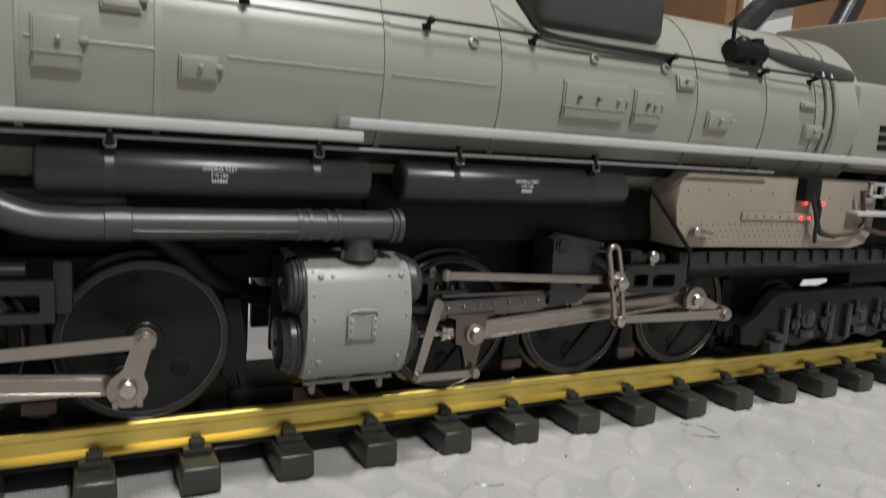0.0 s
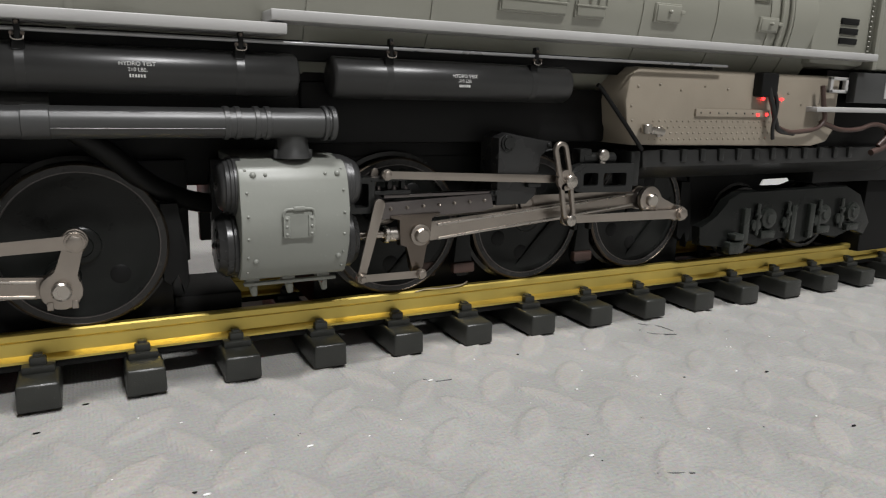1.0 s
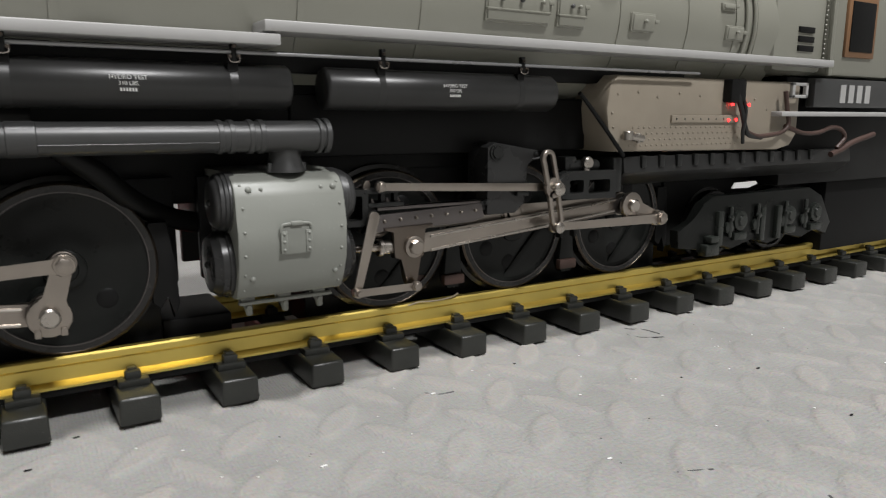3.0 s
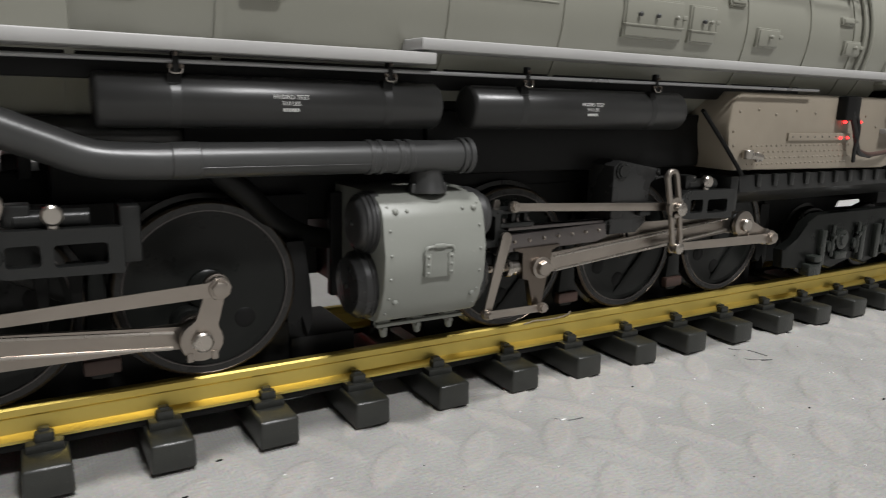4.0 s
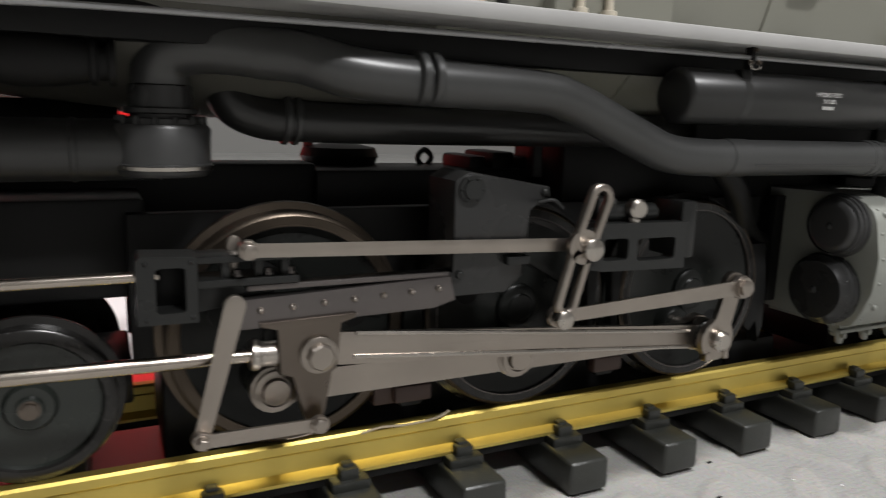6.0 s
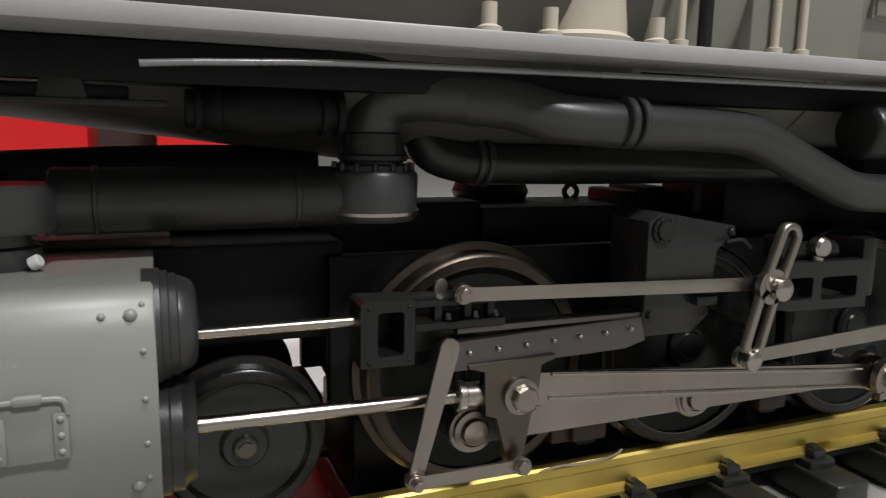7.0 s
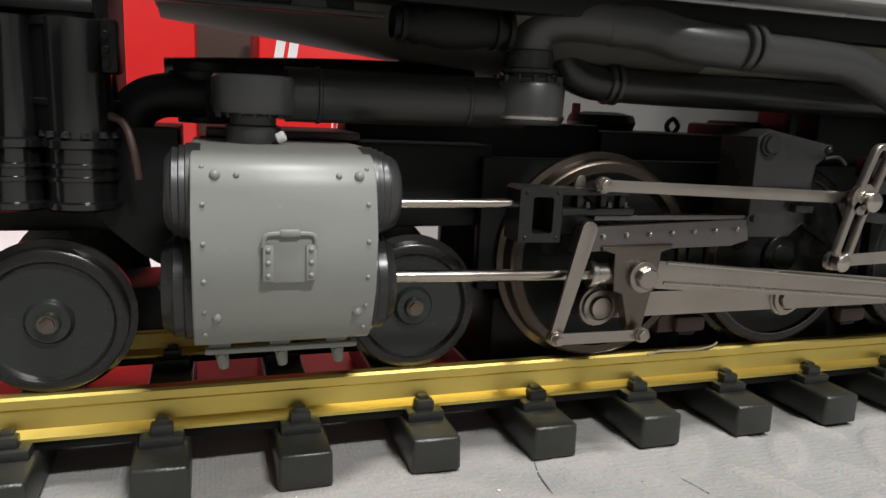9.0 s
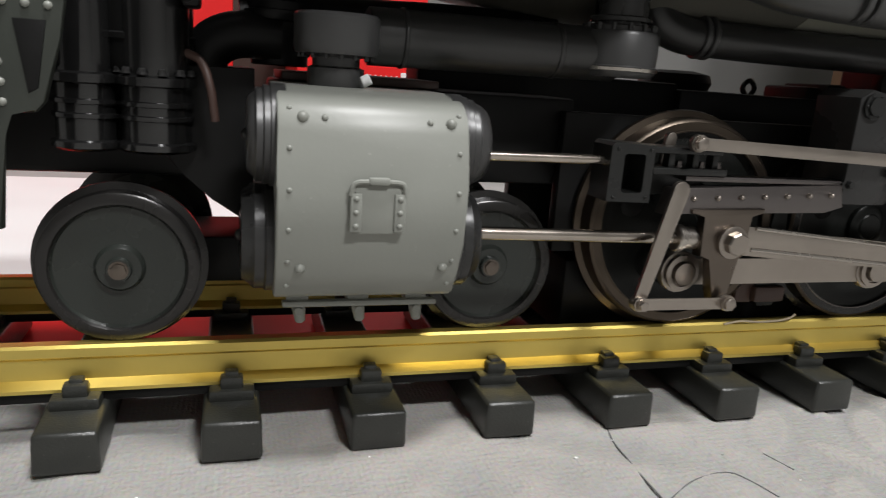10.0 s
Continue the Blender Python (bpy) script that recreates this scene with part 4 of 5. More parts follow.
for x0, x1 in ((-62, -8), (-4, 29), (49, 99), (102, 142)):
    p, n = boiler_point(x0, 140.5)
    q, _ = boiler_point(x1, 140.5)
    rod(f, p, q, 0.35, 6)
part("jacket_seam", f, OLIVE, boiler)

# running boards
f = B()
box(f, -212, 90, 225, 246, 117.7, 121.1, 0.5)
b1 = part("running_board", f, EDGE, loco, "pale grey edged running board")
f = B()
box(f, 85, 384, 225, 246, 121.8, 125.2, 0.5)
b2 = part("running_board", f, EDGE, loco, "pale grey edged running board")
f = B()
box(f, -212, 290, 241, 250, 110.5, 117.5, 0.4)
part("board_girder", f, BLACK, loco)
f = B()
tube(f, [(-164, 228.5, 112.6), (-150, 228.5, 113.5), (-120, 228.5, 114.4), (0, 228.5, 115.2), (150, 228.5, 115.4), (285, 228.5, 115.6)], 0.6, 12, 4)
part("conduit_pipe", f, CONDUIT, loco, "thin glossy conduit pipe")

# black sheet added behind the tanks, painting the shade in their gaps
part("tank_backing", box(B(), 22, 216, 250, 253, 84, 110, 0.5), BLACK, loco)
part("front_skirt", box(B(), -212, -166, 243, 246, 107.5, 110, 0.5), BLACK, loco)
# air tanks
def air_tank(x0, x1, straps):
    r = 7.0
    t = lathe(B(), [(0, 0), (0.2, r - 1.6), (0.6, r - 0.6), (1.5, r), (x1 - x0 - 1.5, r), (x1 - x0 - 0.6, r - 0.6), (x1 - x0 - 0.2, r - 1.6), (x1 - x0, 0)], (x0, 234.5, 104.3), (1, 0, 0), 48)
    o = part("air_tank", t, TANK, loco, "black cylindrical air tank with white lettering")
    for sx in straps:
        s = lathe(B(), [(-1.2, r - 0.2), (-1.2, r + 0.06), (1.2, r + 0.06), (1.2, r - 0.2)], (sx, 234.5, 104.3), (1, 0, 0), 48)
        so = part("strap", s, TANK, o)
        h = B()
        box(h, sx - 1.6, sx + 1.6, 229.0, 232.0, 108.8, 111.4, 0.4)
        box(h, sx - 0.7, sx + 0.9, 227.6, 230.0, 111.0, 117.5, 0.3)
        part("hanger", h, BLACK, so)
        for zb, dx in ((115.9, 0.1), (112.9, -1.3), (112.9, 1.4)):
            hb = B()
            hexbolt(hb, (sx + dx, 227.7, zb), (0, -1, 0), 0.5, 1.0)
            part("hanger_bolt", hb, CROSS, so)
        hb = B()
        tube(hb, [(sx - 1.5, 227.4, 113.4), (sx - 1.4, 226.9, 111.6), (sx, 226.8, 111.2), (sx + 1.5, 226.9, 111.6), (sx + 1.6, 227.4, 113.4)], 0.22, 8, 3)
        part("wire_clip", hb, BRIGHT, so)
    xm = (x0 + x1) / 2
    r2 = r + 0.12
    for words, z, size in (("HYDRO TEST", 106.0, 1.7), ("310 LBS.", 104.3, 1.55)):
        cu = bpy.data.curves.new("lettering", "FONT")
        cu.body, cu.size, cu.align_x, cu.align_y = words, size * MM, "CENTER", "CENTER"
        cu.offset = 0.000008
        tmp = bpy.data.objects.new("lettering", cu)
        me = bpy.data.meshes.new_from_object(tmp)
        bpy.data.objects.remove(tmp)
        me.materials.append(LETTER)
        lo = new("lettering", me)
        lo.parent = o
        sn = (z - 104.3) / r2
        lo.matrix_basis = pose(xm * MM, (234.5 - (r2 + 0.05) * math.sqrt(1 - sn * sn)) * MM, z * MM, 90 - math.degrees(math.asin(sn)), 0, 0)
    for k in range(6):
        lb = B()
        z = 102.6
        yy = 234.5 - math.sqrt((r2 + 0.1) ** 2 - (z - 104.3) ** 2)
        box(lb, xm - 2.3 + k * 0.78, xm - 1.85 + k * 0.78, yy - 0.05, yy + 0.3, z - 0.45, z + 0.45, 0)
        part("lettering_bar", lb, LETTER, o)
    o.location.z = 1.1 * MM
    return o


air_tank(-2.5, 95.0, (16.5, 76.0))
air_tank(106, 203.5, (126.0, 185.0))

# big pipes
f = B()
tube(f, [(-103, 243.6, 109.8), (-95, 240.4, 109.2), (-86, 236.2, 106.6), (-70, 234.5, 105.4), (-44, 234.5, 104.6), (-33, 234.5, 102.6), (-14, 234.5, 95.0), (-3, 234.0, 91.0), (10, 233.5, 90.0), (20, 233.5, 90.0), (70, 233, 90.0), (107, 233, 90.0)], [5.2, 5.2, 5.1, 5.0, 4.8, 4.8, 4.8, 4.8, 4.8, 4.8, 4.8, 4.8], 28, 8)
sp = part("steam_pipe", f, PIPE, loco, "dark grey curved steam pipe")
for xa, xb, r, z in ((-73, -71.2, 5.5, 106.0), (-70, -68.2, 5.5, 105.9), (15, 22.5, 5.0, 90), (70.5, 72.5, 5.3, 90), (74, 76, 5.3, 90), (80, 82, 5.4, 90), (83.5, 85.5, 5.4, 90), (85.5, 103, 5.0, 90), (103, 104.6, 5.8, 90), (105.4, 107.4, 5.8, 90)):
    part("flange", rod(B(), (xa, 233.4, z), (xb, 233.4, z), r, 32), PIPE, sp)
part("parting_seam", rod(B(), (22.5, 228.75, 88.4), (70.5, 228.3, 88.4), 0.14, 6), HEAD, sp)
part("stub", lathe(B(), [(0, 5.6), (3, 5.3), (7, 5.2), (10, 5.7), (11.8, 6.5), (12.6, 6.6)], (93.5, 236, 91), (0, 0, -1), 28), PIPE, sp)
for q in (87.5, 99.0):
    part("nut", rod(B(), (q, 234, 78.4), (q, 234, 81.4), 0.9, 6), PIPE, sp)
f = B()
tube(f, [(-102, 243.4, 110.0), (-112, 246.4, 110.6), (-117.8, 249.2, 109.6), (-120.3, 251, 106.4), (-120.5, 251.5, 102), (-120.5, 251.5, 96)], [5.2, 5.3, 5.5, 5.6, 5.6, 5.6], 24, 8)
part("pipe_elbow", f, PIPE, sp)
f = B()
rod(f, (-120.5, 251.5, 94.9), (-120.5, 251.5, 96.6), 8.0, 32)
rod(f, (-120.5, 251.5, 97.2), (-120.5, 251.5, 98.6), 7.2, 32)
rod(f, (-120.5, 251.5, 96), (-120.5, 251.5, 103), 6.1, 32)
part("collar", f, GLOSS, sp)
f = B()
lathe(f, [(0, 0), (0, 8.4), (1, 9.3), (2.4, 9.5), (2.6, 9.2), (9.4, 9.4), (10.2, 8.8), (10.4, 0)], (-120.5, 251.5, 85), (0, 0, 1), 40)
bj = part("ball_joint", f, HEAD, loco)
f = B()
for i in range(14):
    a = 2 * math.pi * i / 14
    rod(f, (-120.5 + 8.1 * math.cos(a), 251.5 + 8.1 * math.sin(a), 94), (-120.5 + 8.1 * math.cos(a), 251.5 + 8.1 * math.sin(a), 96.9), 0.6, 6)
part("joint_bolts", f, GLOSS, bj)
part("polished_rim", lathe(B(), [(0, 8.9), (0.2, 9.6), (0.9, 9.65), (1.2, 9.0)], (-120.5, 251.5, 86.2), (0, 0, 1), 40), BRIGHT, bj)
# front delivery pipe along the unit to the cylinder
f = B()
rod(f, (-121, 252.5, 90), (-180, 252.5, 89.6), 6.1, 32)
rod(f, (-136, 252.5, 89.9), (-137.4, 252.5, 89.9), 6.35, 32)
rod(f, (-172, 252.5, 89.7), (-173, 252.5, 89.7), 6.5, 32)
dp = part("delivery_pipe", f, TANK, loco)
f = B()
lathe(f, [(-4.2, 4.6), (-3.4, 5.6), (-2.6, 5.9), (1.4, 5.9), (1.8, 4.9), (3.6, 4.9), (4.2, 8.4), (5.4, 8.8), (11.6, 8.8), (12.2, 8.2), (12.2, 0)], (-187, 248.4, 81.0), (0, 0, 1), 40)
part("elbow_drum", f, HEAD, dp)
f = B()
for i in range(16):
    a = 2 * math.pi * i / 16
    rod(f, (-187 + 7.6 * math.cos(a), 248.4 + 7.6 * math.sin(a), 84.2), (-187 + 7.6 * math.cos(a), 248.4 + 7.6 * math.sin(a), 85.6), 0.5, 6)
part("joint_bolts", f, GLOSS, dp)
f = B()
lathe(f, [(0, 0), (0, 8.0), (1, 8.6), (2, 8.6), (2.2, 7.6), (4, 7.6), (4.4, 0)], (-197, 272, 92), (0, 0, 1), 32)
rod(f, (-197, 272, 82), (-197, 272, 92), 6.5, 28)
tube(f, [(-197, 268, 88), (-207, 268, 88), (-213, 268, 84), (-214, 268, 76)], 5.2, 20)
part("exhaust_elbow", f, BLACK, dp)
f = B()
tube(f, [(-206, 274, 92), (-190, 274, 93), (-160, 274, 94.4), (-128, 274, 94.6)], 5.2, 20)
part("upper_pipe", f, BLACK, dp)
# second pipe behind
f = B()
tube(f, [(-104, 262, 110), (-106.6, 261, 104), (-104.6, 260, 99.4), (-99, 259.4, 97.0), (-91, 259, 96.4), (-60, 259, 96.0), (40, 259, 96.0)], 4.7, 20)
ex = part("exhaust_pipe", f, TANK, loco)
part("flange", rod(B(), (-94.6, 259, 96.6), (-93.2, 259, 96.5), 5.5, 24), PIPE, ex)
part("flange", rod(B(), (-92.2, 259, 96.5), (-90.8, 259, 96.4), 5.5, 24), PIPE, ex)

# pipes into the rear saddle
f = B()
tube(f, [(28, 246, 87), (38, 248, 79), (50, 255, 68), (64, 262, 61), (80, 268, 58)], 3.6, 16)
part("drain_elbow", f, BLACK, loco)

# belly shroud under the boiler, dark inside
f = B()
box(f, 100, 236, 248, 308, 82, 104, 1)
part("ash_pan_front", f, BLACK, loco)

# ---- firebox, trailing truck ----
f = B()
plate(f, [(238, 112), (233.5, 108), (232, 98), (233.5, 88), (238, 79.5), (352, 78), (362, 80), (367, 86), (367, 112)], 236, 300, 1.4)
fb = part("firebox_side", f, TAN, loco, "tan firebox side with rivet rows")
for r in range(4):
    for i in range(22):
        part("stay_bolt", dome(B(), (246 + i * 3.4 + (r % 2) * 1.7, 236, 82 + r * 2.6), (0, -1, 0), 0.55, 0.5, 6), TAN, fb)
for i in range(7):
    part("stay_bolt", dome(B(), (274 + i * 5.4, 235.2, 93.5), (0, -1, 0), 0.6, 0.6, 6), DULL, fb)
for x, z in ((238, 104), (250, 105), (262, 103), (276, 105), (290, 104), (330, 103), (340, 98), (235, 96), (236, 90)):
    part("stay_bolt", dome(B(), (x, 236, z), (0, -1, 0), 0.7, 0.6, 6), TAN, fb)
part("cover_strip", box(B(), 271, 318, 234.9, 236.4, 91.8, 95.2, 0.3), TAN, fb)
f = B()
rod(f, (240.5, 233, 86.6), (251, 233, 85.0), 1.7, 14)
rod(f, (242, 233, 88.4), (242, 233, 84.6), 2.2, 14)
rod(f, (248, 232.6, 83.2), (248, 232.6, 87.4), 1.0, 12)
part("blow_off_cock", f, BRIGHT, fb)
for x, z in ((312.0, 100.3), (324.5, 100.2), (309.7, 92.9), (315.4, 93.1)):
    part("led", lathe(B(), [(0, 0.75), (0.7, 0.75), (1.1, 0.45), (1.2, 0)], (x, 235.2, z), (0, -1, 0), 10), LED, fb)
f = B()
tube(f, [(313, 233, 110), (312, 232, 104), (315, 231.5, 97), (318, 231.5, 90), (322, 232, 86), (333, 233, 84.5)], 1.2, 10)
tube(f, [(314, 233, 108), (317, 231, 98), (316, 231, 88), (318, 232, 82)], 0.9, 10)
part("cable", f, WIRE, fb)
part("junction_block", box(B(), 306, 317, 231, 237, 101, 112, 1.2), BLACK, fb)
f = B()
tube(f, [(319, 232.5, 88), (328, 232, 85.4), (338, 232, 85.6), (348, 232, 87), (353, 232, 91), (351.5, 232, 97), (348.5, 232, 107)], 1.1, 10)
part("oil_line", f, BROWN, fb)
f = B()
tube(f, [(352, 233, 90), (366, 232, 86.4), (380, 232, 86.6), (391, 232, 89), (400, 232, 88), (404.5, 232, 83.7), (398, 232, 78)], 1.2, 10)
tube(f, [(393, 232, 74.7), (402, 232, 77), (413.4, 232, 81), (433, 232, 85)], 1.6, 10)
part("injector_line", f, BROWN, fb)
f = B()
tube(f, [(220, 240, 104), (222.5, 240, 102), (233, 236, 88), (241, 234, 77.8)], 0.9, 10)
part("brace_rod", f, BLACK, fb)
f = B()
profile(f, [(234, 79), (256, 79), (256, 66), (240, 66), (233, 72)], 246, 424, 2.0)
gb = part("ash_pan_beam", f, TANK, loco)
for i in range(12):
    part("rib", box(B(), 256 + i * 11.5, 259 + i * 11.5, 232.2, 236, 74, 79.5, 0.3), DULL, gb)
f = B()
box(f, 368, 500, 240, 318, 60, 117.5, 0.8)
part("cab_floor_frame", f, BLACK, loco)
fb.location = Vector((1.0, -4.0, 2.0)) * MM
part("cab_step", box(B(), 345, 470, 226, 244, 96.8, 99.2, 0.4), EDGE, loco)
f = B()
for a in ((354, 356, 106, 113.5), (365, 367, 106, 113.5), (354, 367, 112, 113.5), (354, 367, 106, 107.5)):
    box(f, a[0], a[1], 227, 229, a[2], a[3], 0.3)
part("grab_frame", f, EDGE, loco)
f = B()
box(f, 389, 500, 232, 324, 118, 200, 2)
cab = part("cab", f, OLIVE, loco, "olive-grey cab side with louvres and rivets")
part("side_shroud", box(B(), 345, 389.5, 233, 323, 118, 162, 6), OLIVE, cab)
for i in range(3):
    part("louvre", box(B(), 363, 376, 232, 234, 129.5 + i * 4.6, 132.4 + i * 4.6, 0.3), BLACK, cab)
part("cab_post", box(B(), 389, 392, 230.6, 233, 118, 190, 0.4), OLIVE, cab)
for i in range(16):
    part("rivet", dome(B(), (386.5, 233, 122 + i * 2.4), (0, -1, 0), 0.6, 0.5, 6), OLIVE, cab)
part("window_frame", box(B(), 402, 430, 230.4, 233, 128, 160, 0.6), WOOD, cab)
part("window_opening", box(B(), 405, 427, 229.8, 232, 131, 157, 0.4), BLACK, cab)
f = B()
box(f, 379, 470, 231, 236, 101.5, 116.5, 0.6)
np_ = part("name_panel", f, PIPE, cab, "dark panel with pale unreadable bars")
for k in range(4):
    part("lettering_bar", box(B(), 402 + k * 8, 407 + k * 8, 230.6, 231.6, 104, 113.5, 0), EDGE, np_)
f = B()
for q in range(2):
    p = [(322 + q * 6, *boiler_point(0, z, 1.2)[0].yz) for z in (126, 134, 142, 150, 158, 165, 170)]
    tube(f, p, 0.9, 8, 3)
box(f, 321, 331, 237, 241, 124, 129, 0.6)
part("injector_pipe", f, OLIVE, boiler)
# trailing truck
f = B()
plate(f, [(289, 42), (300, 46), (306, 54), (314, 57.5), (395, 58), (407, 53), (418, 37), (414, 30), (402, 35), (390, 30), (376, 34), (360, 29), (346, 34), (330, 29), (318, 34), (306, 31), (290, 33)], 238, 243, 0.8)
tt = part("trailing_truck_frame", f, WHEEL, loco)
for x in (334, 376, 400):
    f = B()
    lathe(f, [(0, 0), (0, 5.5), (2, 5.0), (2.4, 3.0), (3.4, 2.6), (3.4, 0)], (x, 238, 44), (0, -1, 0), 20)
    box(f, x - 5, x + 5, 235.5, 239, 34, 38, 0.6)
    part("axle_box", f, TRUCK, tt)
for x in (318, 352, 366):
    part("spring_hanger", box(B(), x - 2, x + 2, 235.5, 240, 32, 50, 0.7), TRUCK, tt)
f = B()
box(f, 306, 316, 234, 240, 28, 34, 0.8)
box(f, 308, 314, 233, 240, 35, 38, 0.6)
part("truck_step", f, TRUCK, tt)
for x in (326, 348, 372, 390):
    f = B()
    rod(f, (x, 236.5, 36), (x, 236.5, 52), 1.1, 10)
    hexbolt(f, (x, 236.4, 46), (0, -1, 0), 1.5, 1.4)
    lathe(f, [(0, 0), (0, 3.4), (1.2, 3.2), (1.6, 1.8), (1.6, 0)], (x, 237.6, 41), (0, -1, 0), 16)
    part("equaliser_pin", f, TRUCK, tt)
f = B()
plate(f, [(325, 61.0), (327, 63.8), (344, 64.0), (345, 62.5), (338, 60.8)], 236.5, 237.1, 0)
tagged(part("paper_tag", f, WHITE, None), "small white paper tag tucked under the ash pan", "paper")
for x in (334, 384):
    small_wheel(x, 18, 252.5, loco, "trailing_wheel")

# ---- front end ----
f = B()
for x, r in ((-222.8, 7.0), (-236.2, 5.8)):
    lathe(f, [(0, 0), (0, r), (0.6, r + 0.9), (1.8, r + 0.9), (2.2, r), (6.4, r), (6.6, r + 0.55), (7.4, r + 0.55), (7.6, r), (9.2, r), (9.4, r + 0.55), (10.2, r + 0.55), (10.4, r), (13.2, r), (13.6, r + 1.0), (15.2, r + 1.0), (15.6, r - 0.3), (40, r - 0.3), (40, 0)], (x, 257.5, 62.8), (0, 0, 1), 40)
ac = part("air_compressor", f, LACQUER, loco, "glossy black twin air compressor")
for i in range(6):
    f = B()
    a = math.pi + math.pi * (i + 0.5) / 6
    hexbolt(f, (-222.8 + 7.2 * math.cos(a), 257.5 + 7.2 * math.sin(a), 78.6), (0, 0, 1), 0.8, 1.2)
    part("bolt", f, GLOSS, ac)
f = B()
box(f, -256, -218.5, 253, 300, 104, 107, 0.8)
box(f, -217, -213.6, 248, 258, 92, 103, 1.0)
for z in (93.6, 96.6, 99.6):
    rod(f, (-216, 247.4, z), (-216, 249, z), 0.9, 8)
part("compressor_bracket", f, BLACK, ac)
f = B()
tube(f, [(-219, 256, 84), (-214, 254, 82), (-212, 252, 77), (-211, 252, 70)], 0.9, 10)
part("air_line", f, BROWN, loco)
f = B()
box(f, -275, -217, 264, 296, 56.5, 135, 1.5)
for x, r in ((-224.5, 9.0), (-243.0, 9.0)):
    lathe(f, [(0, 0), (0, r - 0.6), (1, r), (6, r), (6.3, r + 0.5), (7.3, r + 0.5), (7.6, r), (22, r), (22.3, r + 0.6), (24, r + 0.6), (24.4, r - 1), (56, r - 1), (56, 0)], (x, 262, 79), (0, 0, 1), 36)
plate(f, [(-223, 81), (-203, 81), (-203, 47), (-206, 48.5), (-212, 52.5), (-218, 58), (-223, 64)], 258, 292, 0.6)
part("compressor_mount", f, BLACK, ac)
# pilot step bracket, riveted
f = B()
plate(f, [(-275, 102), (-233.5, 102), (-236.5, 84), (-239.4, 73), (-241, 71.2), (-245, 71), (-246.3, 67), (-247.5, 50), (-275, 46)], 238, 240, 0.4)
ps = part("step_bracket", f, BRACKET, loco, "dark grey riveted pilot step bracket")
f = B()
plate(f, [(-243.6, 87), (-238.4, 87), (-240.2, 75.5), (-241.8, 74.5)], 237.7, 238.4, 0.2)
part("opening", f, BLACK, ps)
for x, z in ((-248.6, 89.6), (-245, 89.7), (-241.5, 89.6), (-238, 89.5), (-246.8, 87), (-246.5, 83.2), (-246.3, 79.6), (-246.1, 76.2), (-246, 72.8), (-248.6, 84), (-248.4, 79), (-236, 93), (-249, 70), (-250, 62)):
    part("rivet", dome(B(), (x, 238, z), (0, -1, 0), 0.8), SILVER, ps)

# ---- things behind the layout ----
def red_box(x0, x1, y0, y1, z1, label, stripe):
    o = tagged(part("red_carton", box(B(), x0, x1, y0, y1, 0, z1, 2), RED, None), label, "box", "red cartons")
    s = B()
    box(s, x0 + (x1 - x0) * stripe[0], x0 + (x1 - x0) * stripe[1], y0 - 0.6, y0 + 1, z1 * stripe[2], z1 * stripe[3], 0)
    part("printed_panel", s, WHITE, o)
    return o


red_box(-400, -206, 690, 850, 300, "tall glossy red carton with a white printed panel", (0.1, 0.4, 0.7, 0.9))
c2 = tagged(part("red_carton", box(B(), -160, -60, 660, 780, 0, 158, 2), RED, None), "glossy red carton with white printed marks and a barcode label", "box", "red cartons")
for q in (-150, -140):
    f = B()
    plate(f, [(q, 113), (q + 7, 113), (q + 11, 138), (q + 4, 138)], 659.4, 661, 0)
    part("printed_mark", f, WHITE, c2)
for k in range(6):
    part("printed_line", box(B(), -104 + k * 4.2, -102.6 + k * 4.2, 659.4, 661, 58 + (k % 3) * 2, 78, 0), WHITE, c2)
lab = part("barcode_label", box(B(), -79, -68.5, 659.2, 661, 56, 81, 0), WHITE, c2, "white label with dark bars")
for k, w in enumerate((1.0, 2.2, 0.8, 1.6, 1.0)):
    part("bar", box(B(), -76.5, -71.5, 658.9, 660, 62 + k * 3.2, 62 + k * 3.2 + w, 0), BLACK, lab)
part("barcode_footer", box(B(), -78, -69.5, 658.9, 660, 57.4, 59.2, 0), BLACK, lab)
red_box(-176, -22, 636, 652, 52, "low red carton tray standing behind the track", (0.4, 0.5, 0.2, 0.4))
# dark brown block added to paint the shade between the two red cartons
tagged(part("brown_carton", box(B(), -240, -120, 800, 900, 0, 250, 2), GAP_SHADE, None), "dark brown block painted as the shade between the red cartons", "box")
tagged(part("paper_sheet", box(B(), -430, -96, 378, 600, 0.1, 0.45, 0), WHITE, None), "white paper sheet lying flat behind the track", "paper")
# a red sheet of card on the floor under and behind the track
f = box(B(), -330, 90, 284, 372, 0.2, 0.6, 0)
card = tagged(part("red_card_sheet", f, RED, None), "red card sheet lying flat under the track", "card")
for x0, x1, y0, y1 in ((-292, -276, 286, 300), (-205, -180, 330, 366), (-120, -100, 286, 298), (30, 52, 300, 340)):
    part("printed_patch", box(B(), x0, x1, y0, y1, 0.5, 0.75, 0), WHITE, card)
# cracks, lint and crumbs on the mat
def mat_line(name, pts, r, mat, label, cat):
    f = B()
    tube(f, [(x, y, floor_height(x, y) + r * 0.4) for x, y in pts], r, 6, 3)
    tagged(part(name, f, mat, None), label, cat)


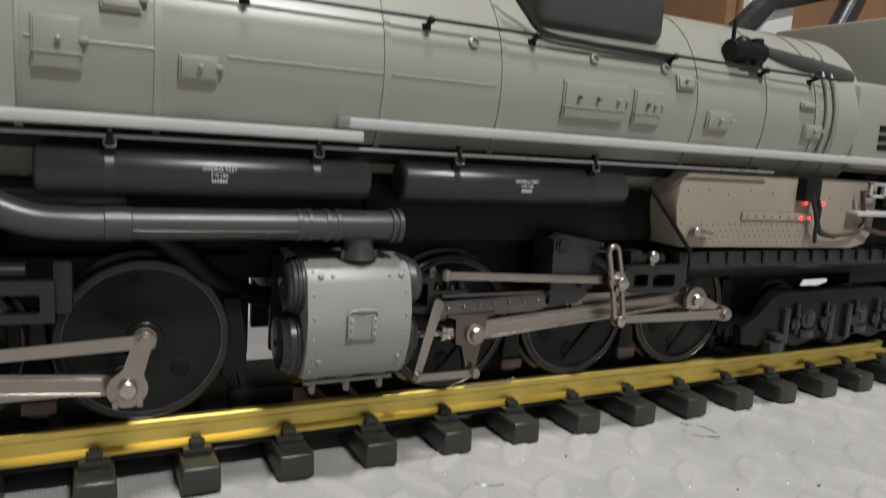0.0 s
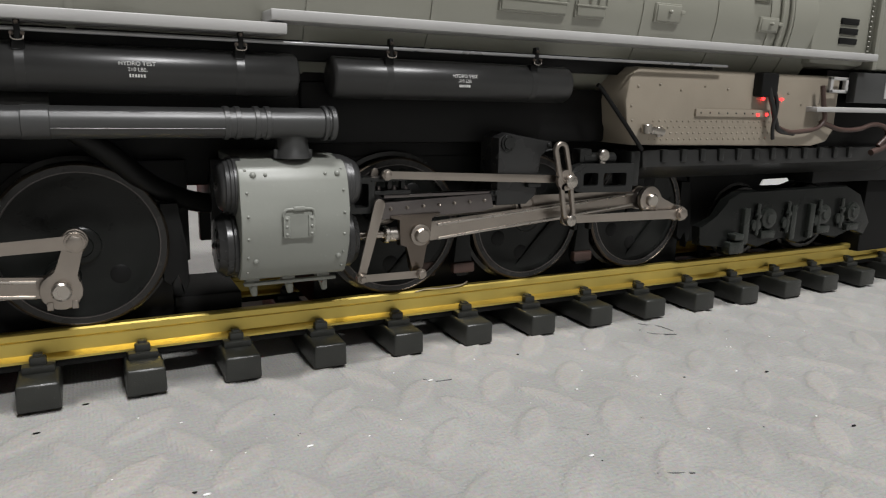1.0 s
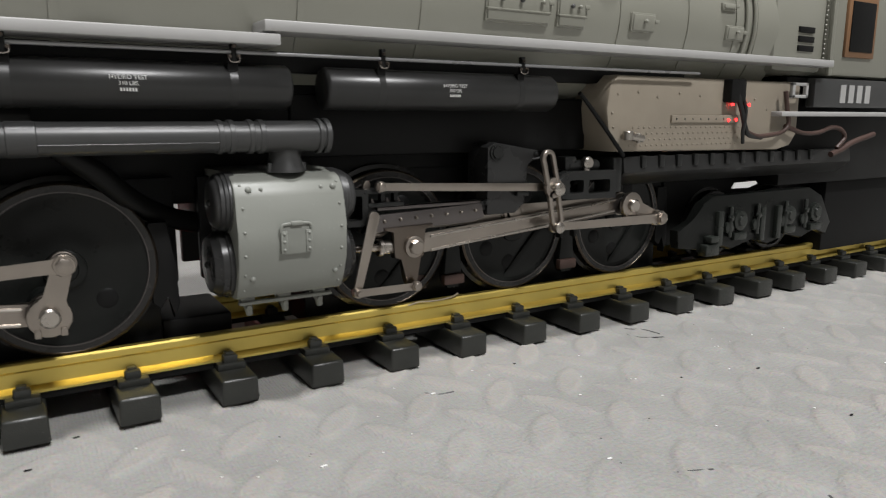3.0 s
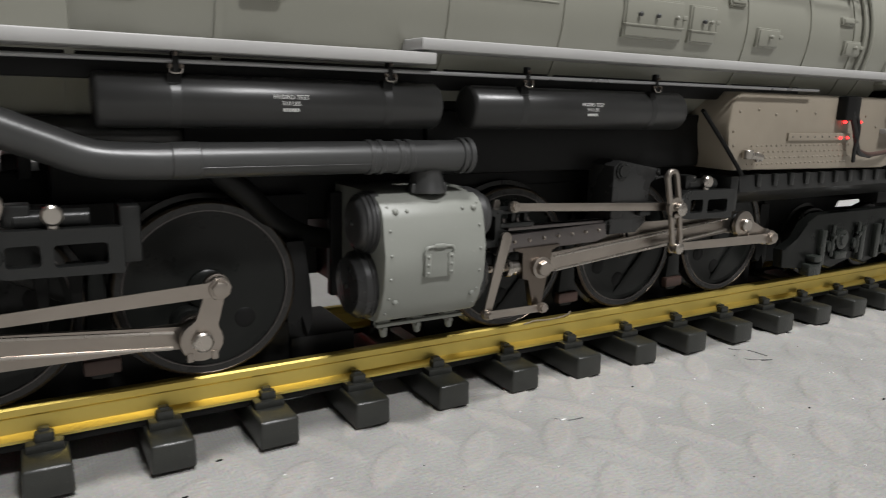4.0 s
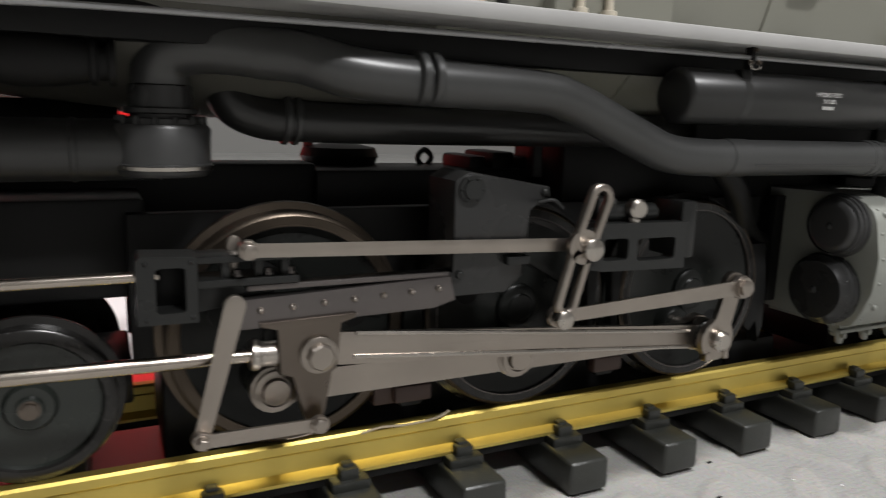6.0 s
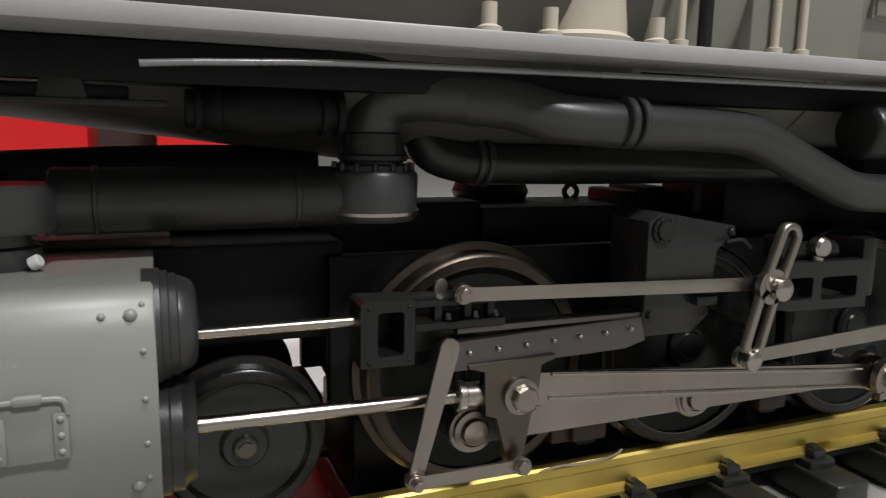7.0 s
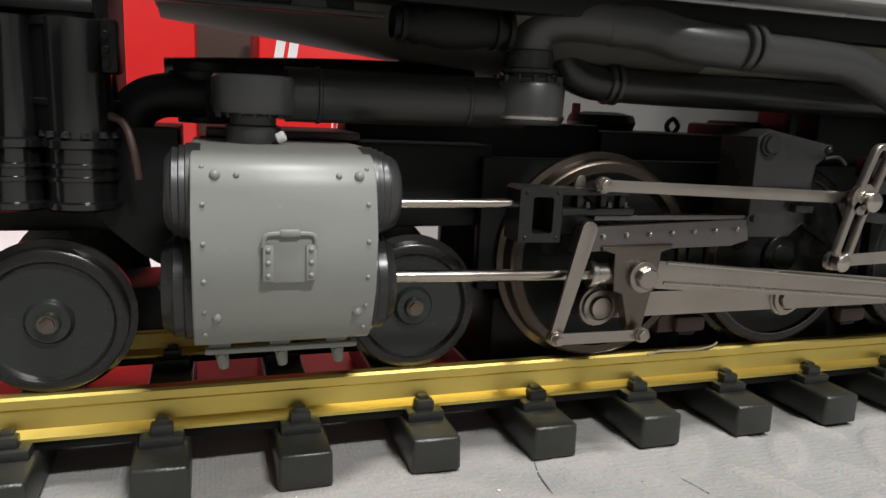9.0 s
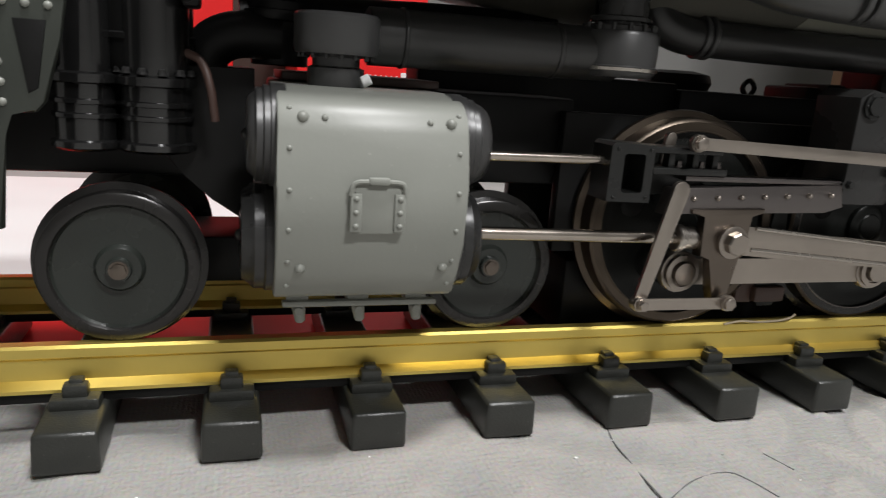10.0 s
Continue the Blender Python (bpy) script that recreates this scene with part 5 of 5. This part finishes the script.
for pts, r in (([(-118, 239), (-120, 231), (-121, 223), (-122, 215), (-122, 205), (-124, 196)], 0.2), ([(-120, 207), (-111, 212), (-101, 214), (-98, 210), (-96, 203)], 0.16), ([(-86, 220), (-84, 212)], 0.14)):
    mat_line("mat_crack", pts, r, LINT, "thin dark crack across the grey mat", "crack")
for pts in ([(252, 234), (255, 231), (259, 228), (260, 220)], [(246, 225), (248, 219), (258, 216)], [(166, 129), (170, 126), (176, 125)], [(190, 100), (188, 95)], [(133, 212), (137, 210), (143, 209)]):
    mat_line("lint_thread", pts, 0.26, LINT, "short dark thread lying on the mat", "lint")
for x, y, dark in ((83, 182, 0), (155, 144, 0), (52, 167, 0), (307, 146, 0), (135, 210, 0), (244, 112, 0), (25, 236, 1), (257, 168, 1), (245, 125, 1), (49, 169, 1), (12, 220, 1), (-11, 218, 1)):
    f = B()
    bmesh.ops.create_icosphere(f, subdivisions=1, radius=0.7)
    for v in f.verts:
        v.co = Vector((v.co.x * 1.7 + v.co.y * 0.5, v.co.y * 0.7, v.co.z * 0.4)) + Vector((x, y, floor_height(x, y) + 0.2))
    tagged(part("flake", f, BLACK if dark else WHITE, None), "dark flake lying on the mat" if dark else "pale paper flake lying on the mat", "flake", "flakes on the mat")
rl = random.Random(9)
for k in range(110):
    x, y = rl.uniform(-230, 330), rl.uniform(90, 232)
    f = B()
    r = rl.uniform(0.16, 0.45)
    bmesh.ops.create_icosphere(f, subdivisions=1, radius=r)
    for v in f.verts:
        v.co = Vector((v.co.x * rl.uniform(0.8, 1.8), v.co.y, v.co.z * 0.6)) + Vector((x, y, floor_height(x, y) + r * 0.3))
    tagged(part("crumb", f, WHITE if k % 3 else BLACK, None), "tiny pale crumb lying on the mat" if k % 3 else "tiny dark crumb lying on the mat", "crumb", "crumbs on the mat")
# thin pick-up strips riding on the rail head
for xm in (-65, 160):
    f = B()
    tube(f, [(xm - 13, 250.3, 21.6), (xm - 8, 250.0, 22.5), (xm - 2, 249.9, 22.1), (xm + 5, 249.9, 22.3), (xm + 9, 250.2, 22.9), (xm + 11, 250.8, 23.6)], 0.34, 8, 5)
    ps_ = part("pickup_strip", f, STRIP, loco, "thin curved pale metal pick-up strip")
    part("strip_holder", box(B(), xm - 9, xm - 3, 252.5, 257, 27, 33, 0.6), BROWN, ps_)
f = B()
rod(f, (-182.4, 242.6, 80.0), (-180.8, 242.2, 80.9), 1.2, 14)
part("white_plug", f, WHITE, loco, "small white plastic plug")
# deck plate over the saddle
part("deck_plate", box(B(), -197, -160, 264, 296, 79, 81, 0.4), BROWN, loco)
# check valve under the running board
f = B()
lathe(f, [(0, 3.5), (1.5, 3.5), (1.6, 4.6), (2.6, 4.6), (2.7, 3.6), (4, 3.8), (5.0, 4.6), (6.0, 4.6), (6.2, 4.0), (12, 5.2), (18, 5.0), (24, 4.0), (24.2, 4.6), (25.2, 4.6), (25.4, 3.6), (27, 3.6), (27.2, 4.6), (28.4, 4.6), (28.5, 0)], (-157, 246, 106.5), (1, 0, 0), 28)
part("check_valve", f, BLACK, loco)
f = B()
box(f, -215, -160, 240, 243, 106.4, 107.6, 0.3)
for q in (-206, -176):
    plate(f, [(q - 4, 107), (q + 4, 107), (q + 3, 111), (q - 3, 111)], 241, 243, 0.3)
part("pipe_bracket", f, DULL, loco)
# oil pipes and grab irons above the front running board
for q in (-60, -34, -26):
    f = B()
    rod(f, (q, 232, 121), (q, 232, 150), 1.0, 10)
    lathe(f, [(0, 1.8), (2, 1.8), (2.2, 1.0)], (q, 232, 121), (0, 0, 1), 12)
    part("oil_pipe", f, CREAM, loco)
f = B()
lathe(f, [(0, 0), (0, 12), (2, 12.5), (3, 11), (40, 11), (42, 9), (42, 0)], (-78, 244, 121), (0, 0, 1), 32)
pump = part("feedwater_pump", f, CREAM, loco, "cream painted pump on the running board")
for q in (-66, -91, -104):
    f = B()
    lathe(f, [(0, 2.5), (1.5, 2.5), (2, 1.5), (6, 1.5)], (q, 232, 121), (0, 0, 1), 12)
    part("pump_bolt", f, CREAM, pump)
part("stand_pipe", rod(B(), (-54.5, 231, 121), (-54.5, 231, 150), 1.5), DULL, loco)
part("front_jacket", box(B(), -40, -6, 233, 240, 121, 160, 0.8), OLIVE, loco)

# ---- things standing farther back ----
f = B()
box(f, 960, 1500, 900, 1300, 0, 900, 6)
cup = tagged(part("wooden_cupboard", f, WOOD, None), "brown wooden cupboard standing by the wall", "cupboard")
part("cupboard_door", box(B(), 980, 1220, 890, 902, 40, 870, 4), WOOD, cup)
part("cupboard_door", box(B(), 1235, 1480, 890, 902, 40, 870, 4), WOOD, cup)
chair = tagged(new("folding_chair"), "black tubular folding chair with a white cloth over it", "chair")
for pts in (((890, 690, 0), (905, 695, 230), (960, 700, 300), (1060, 710, 460)), ((640, 690, 0), (690, 695, 240), (745, 700, 268), (820, 705, 330), (930, 710, 460))):
    f = B()
    tube(f, pts, 16, 16)
    part("chair_leg", f, GLOSS, chair)
f = B()
rod(f, (820, 705, 330), (1000, 705, 380), 12)
part("cross_bar", f, GLOSS, chair)
f = B()
plate(f, [(800, 225), (885, 235), (890, 420), (800, 430)], 712, 722, 1.0)
tagged(part("white_cloth", f, WHITE, None), "white cloth hanging over the chair", "cloth")
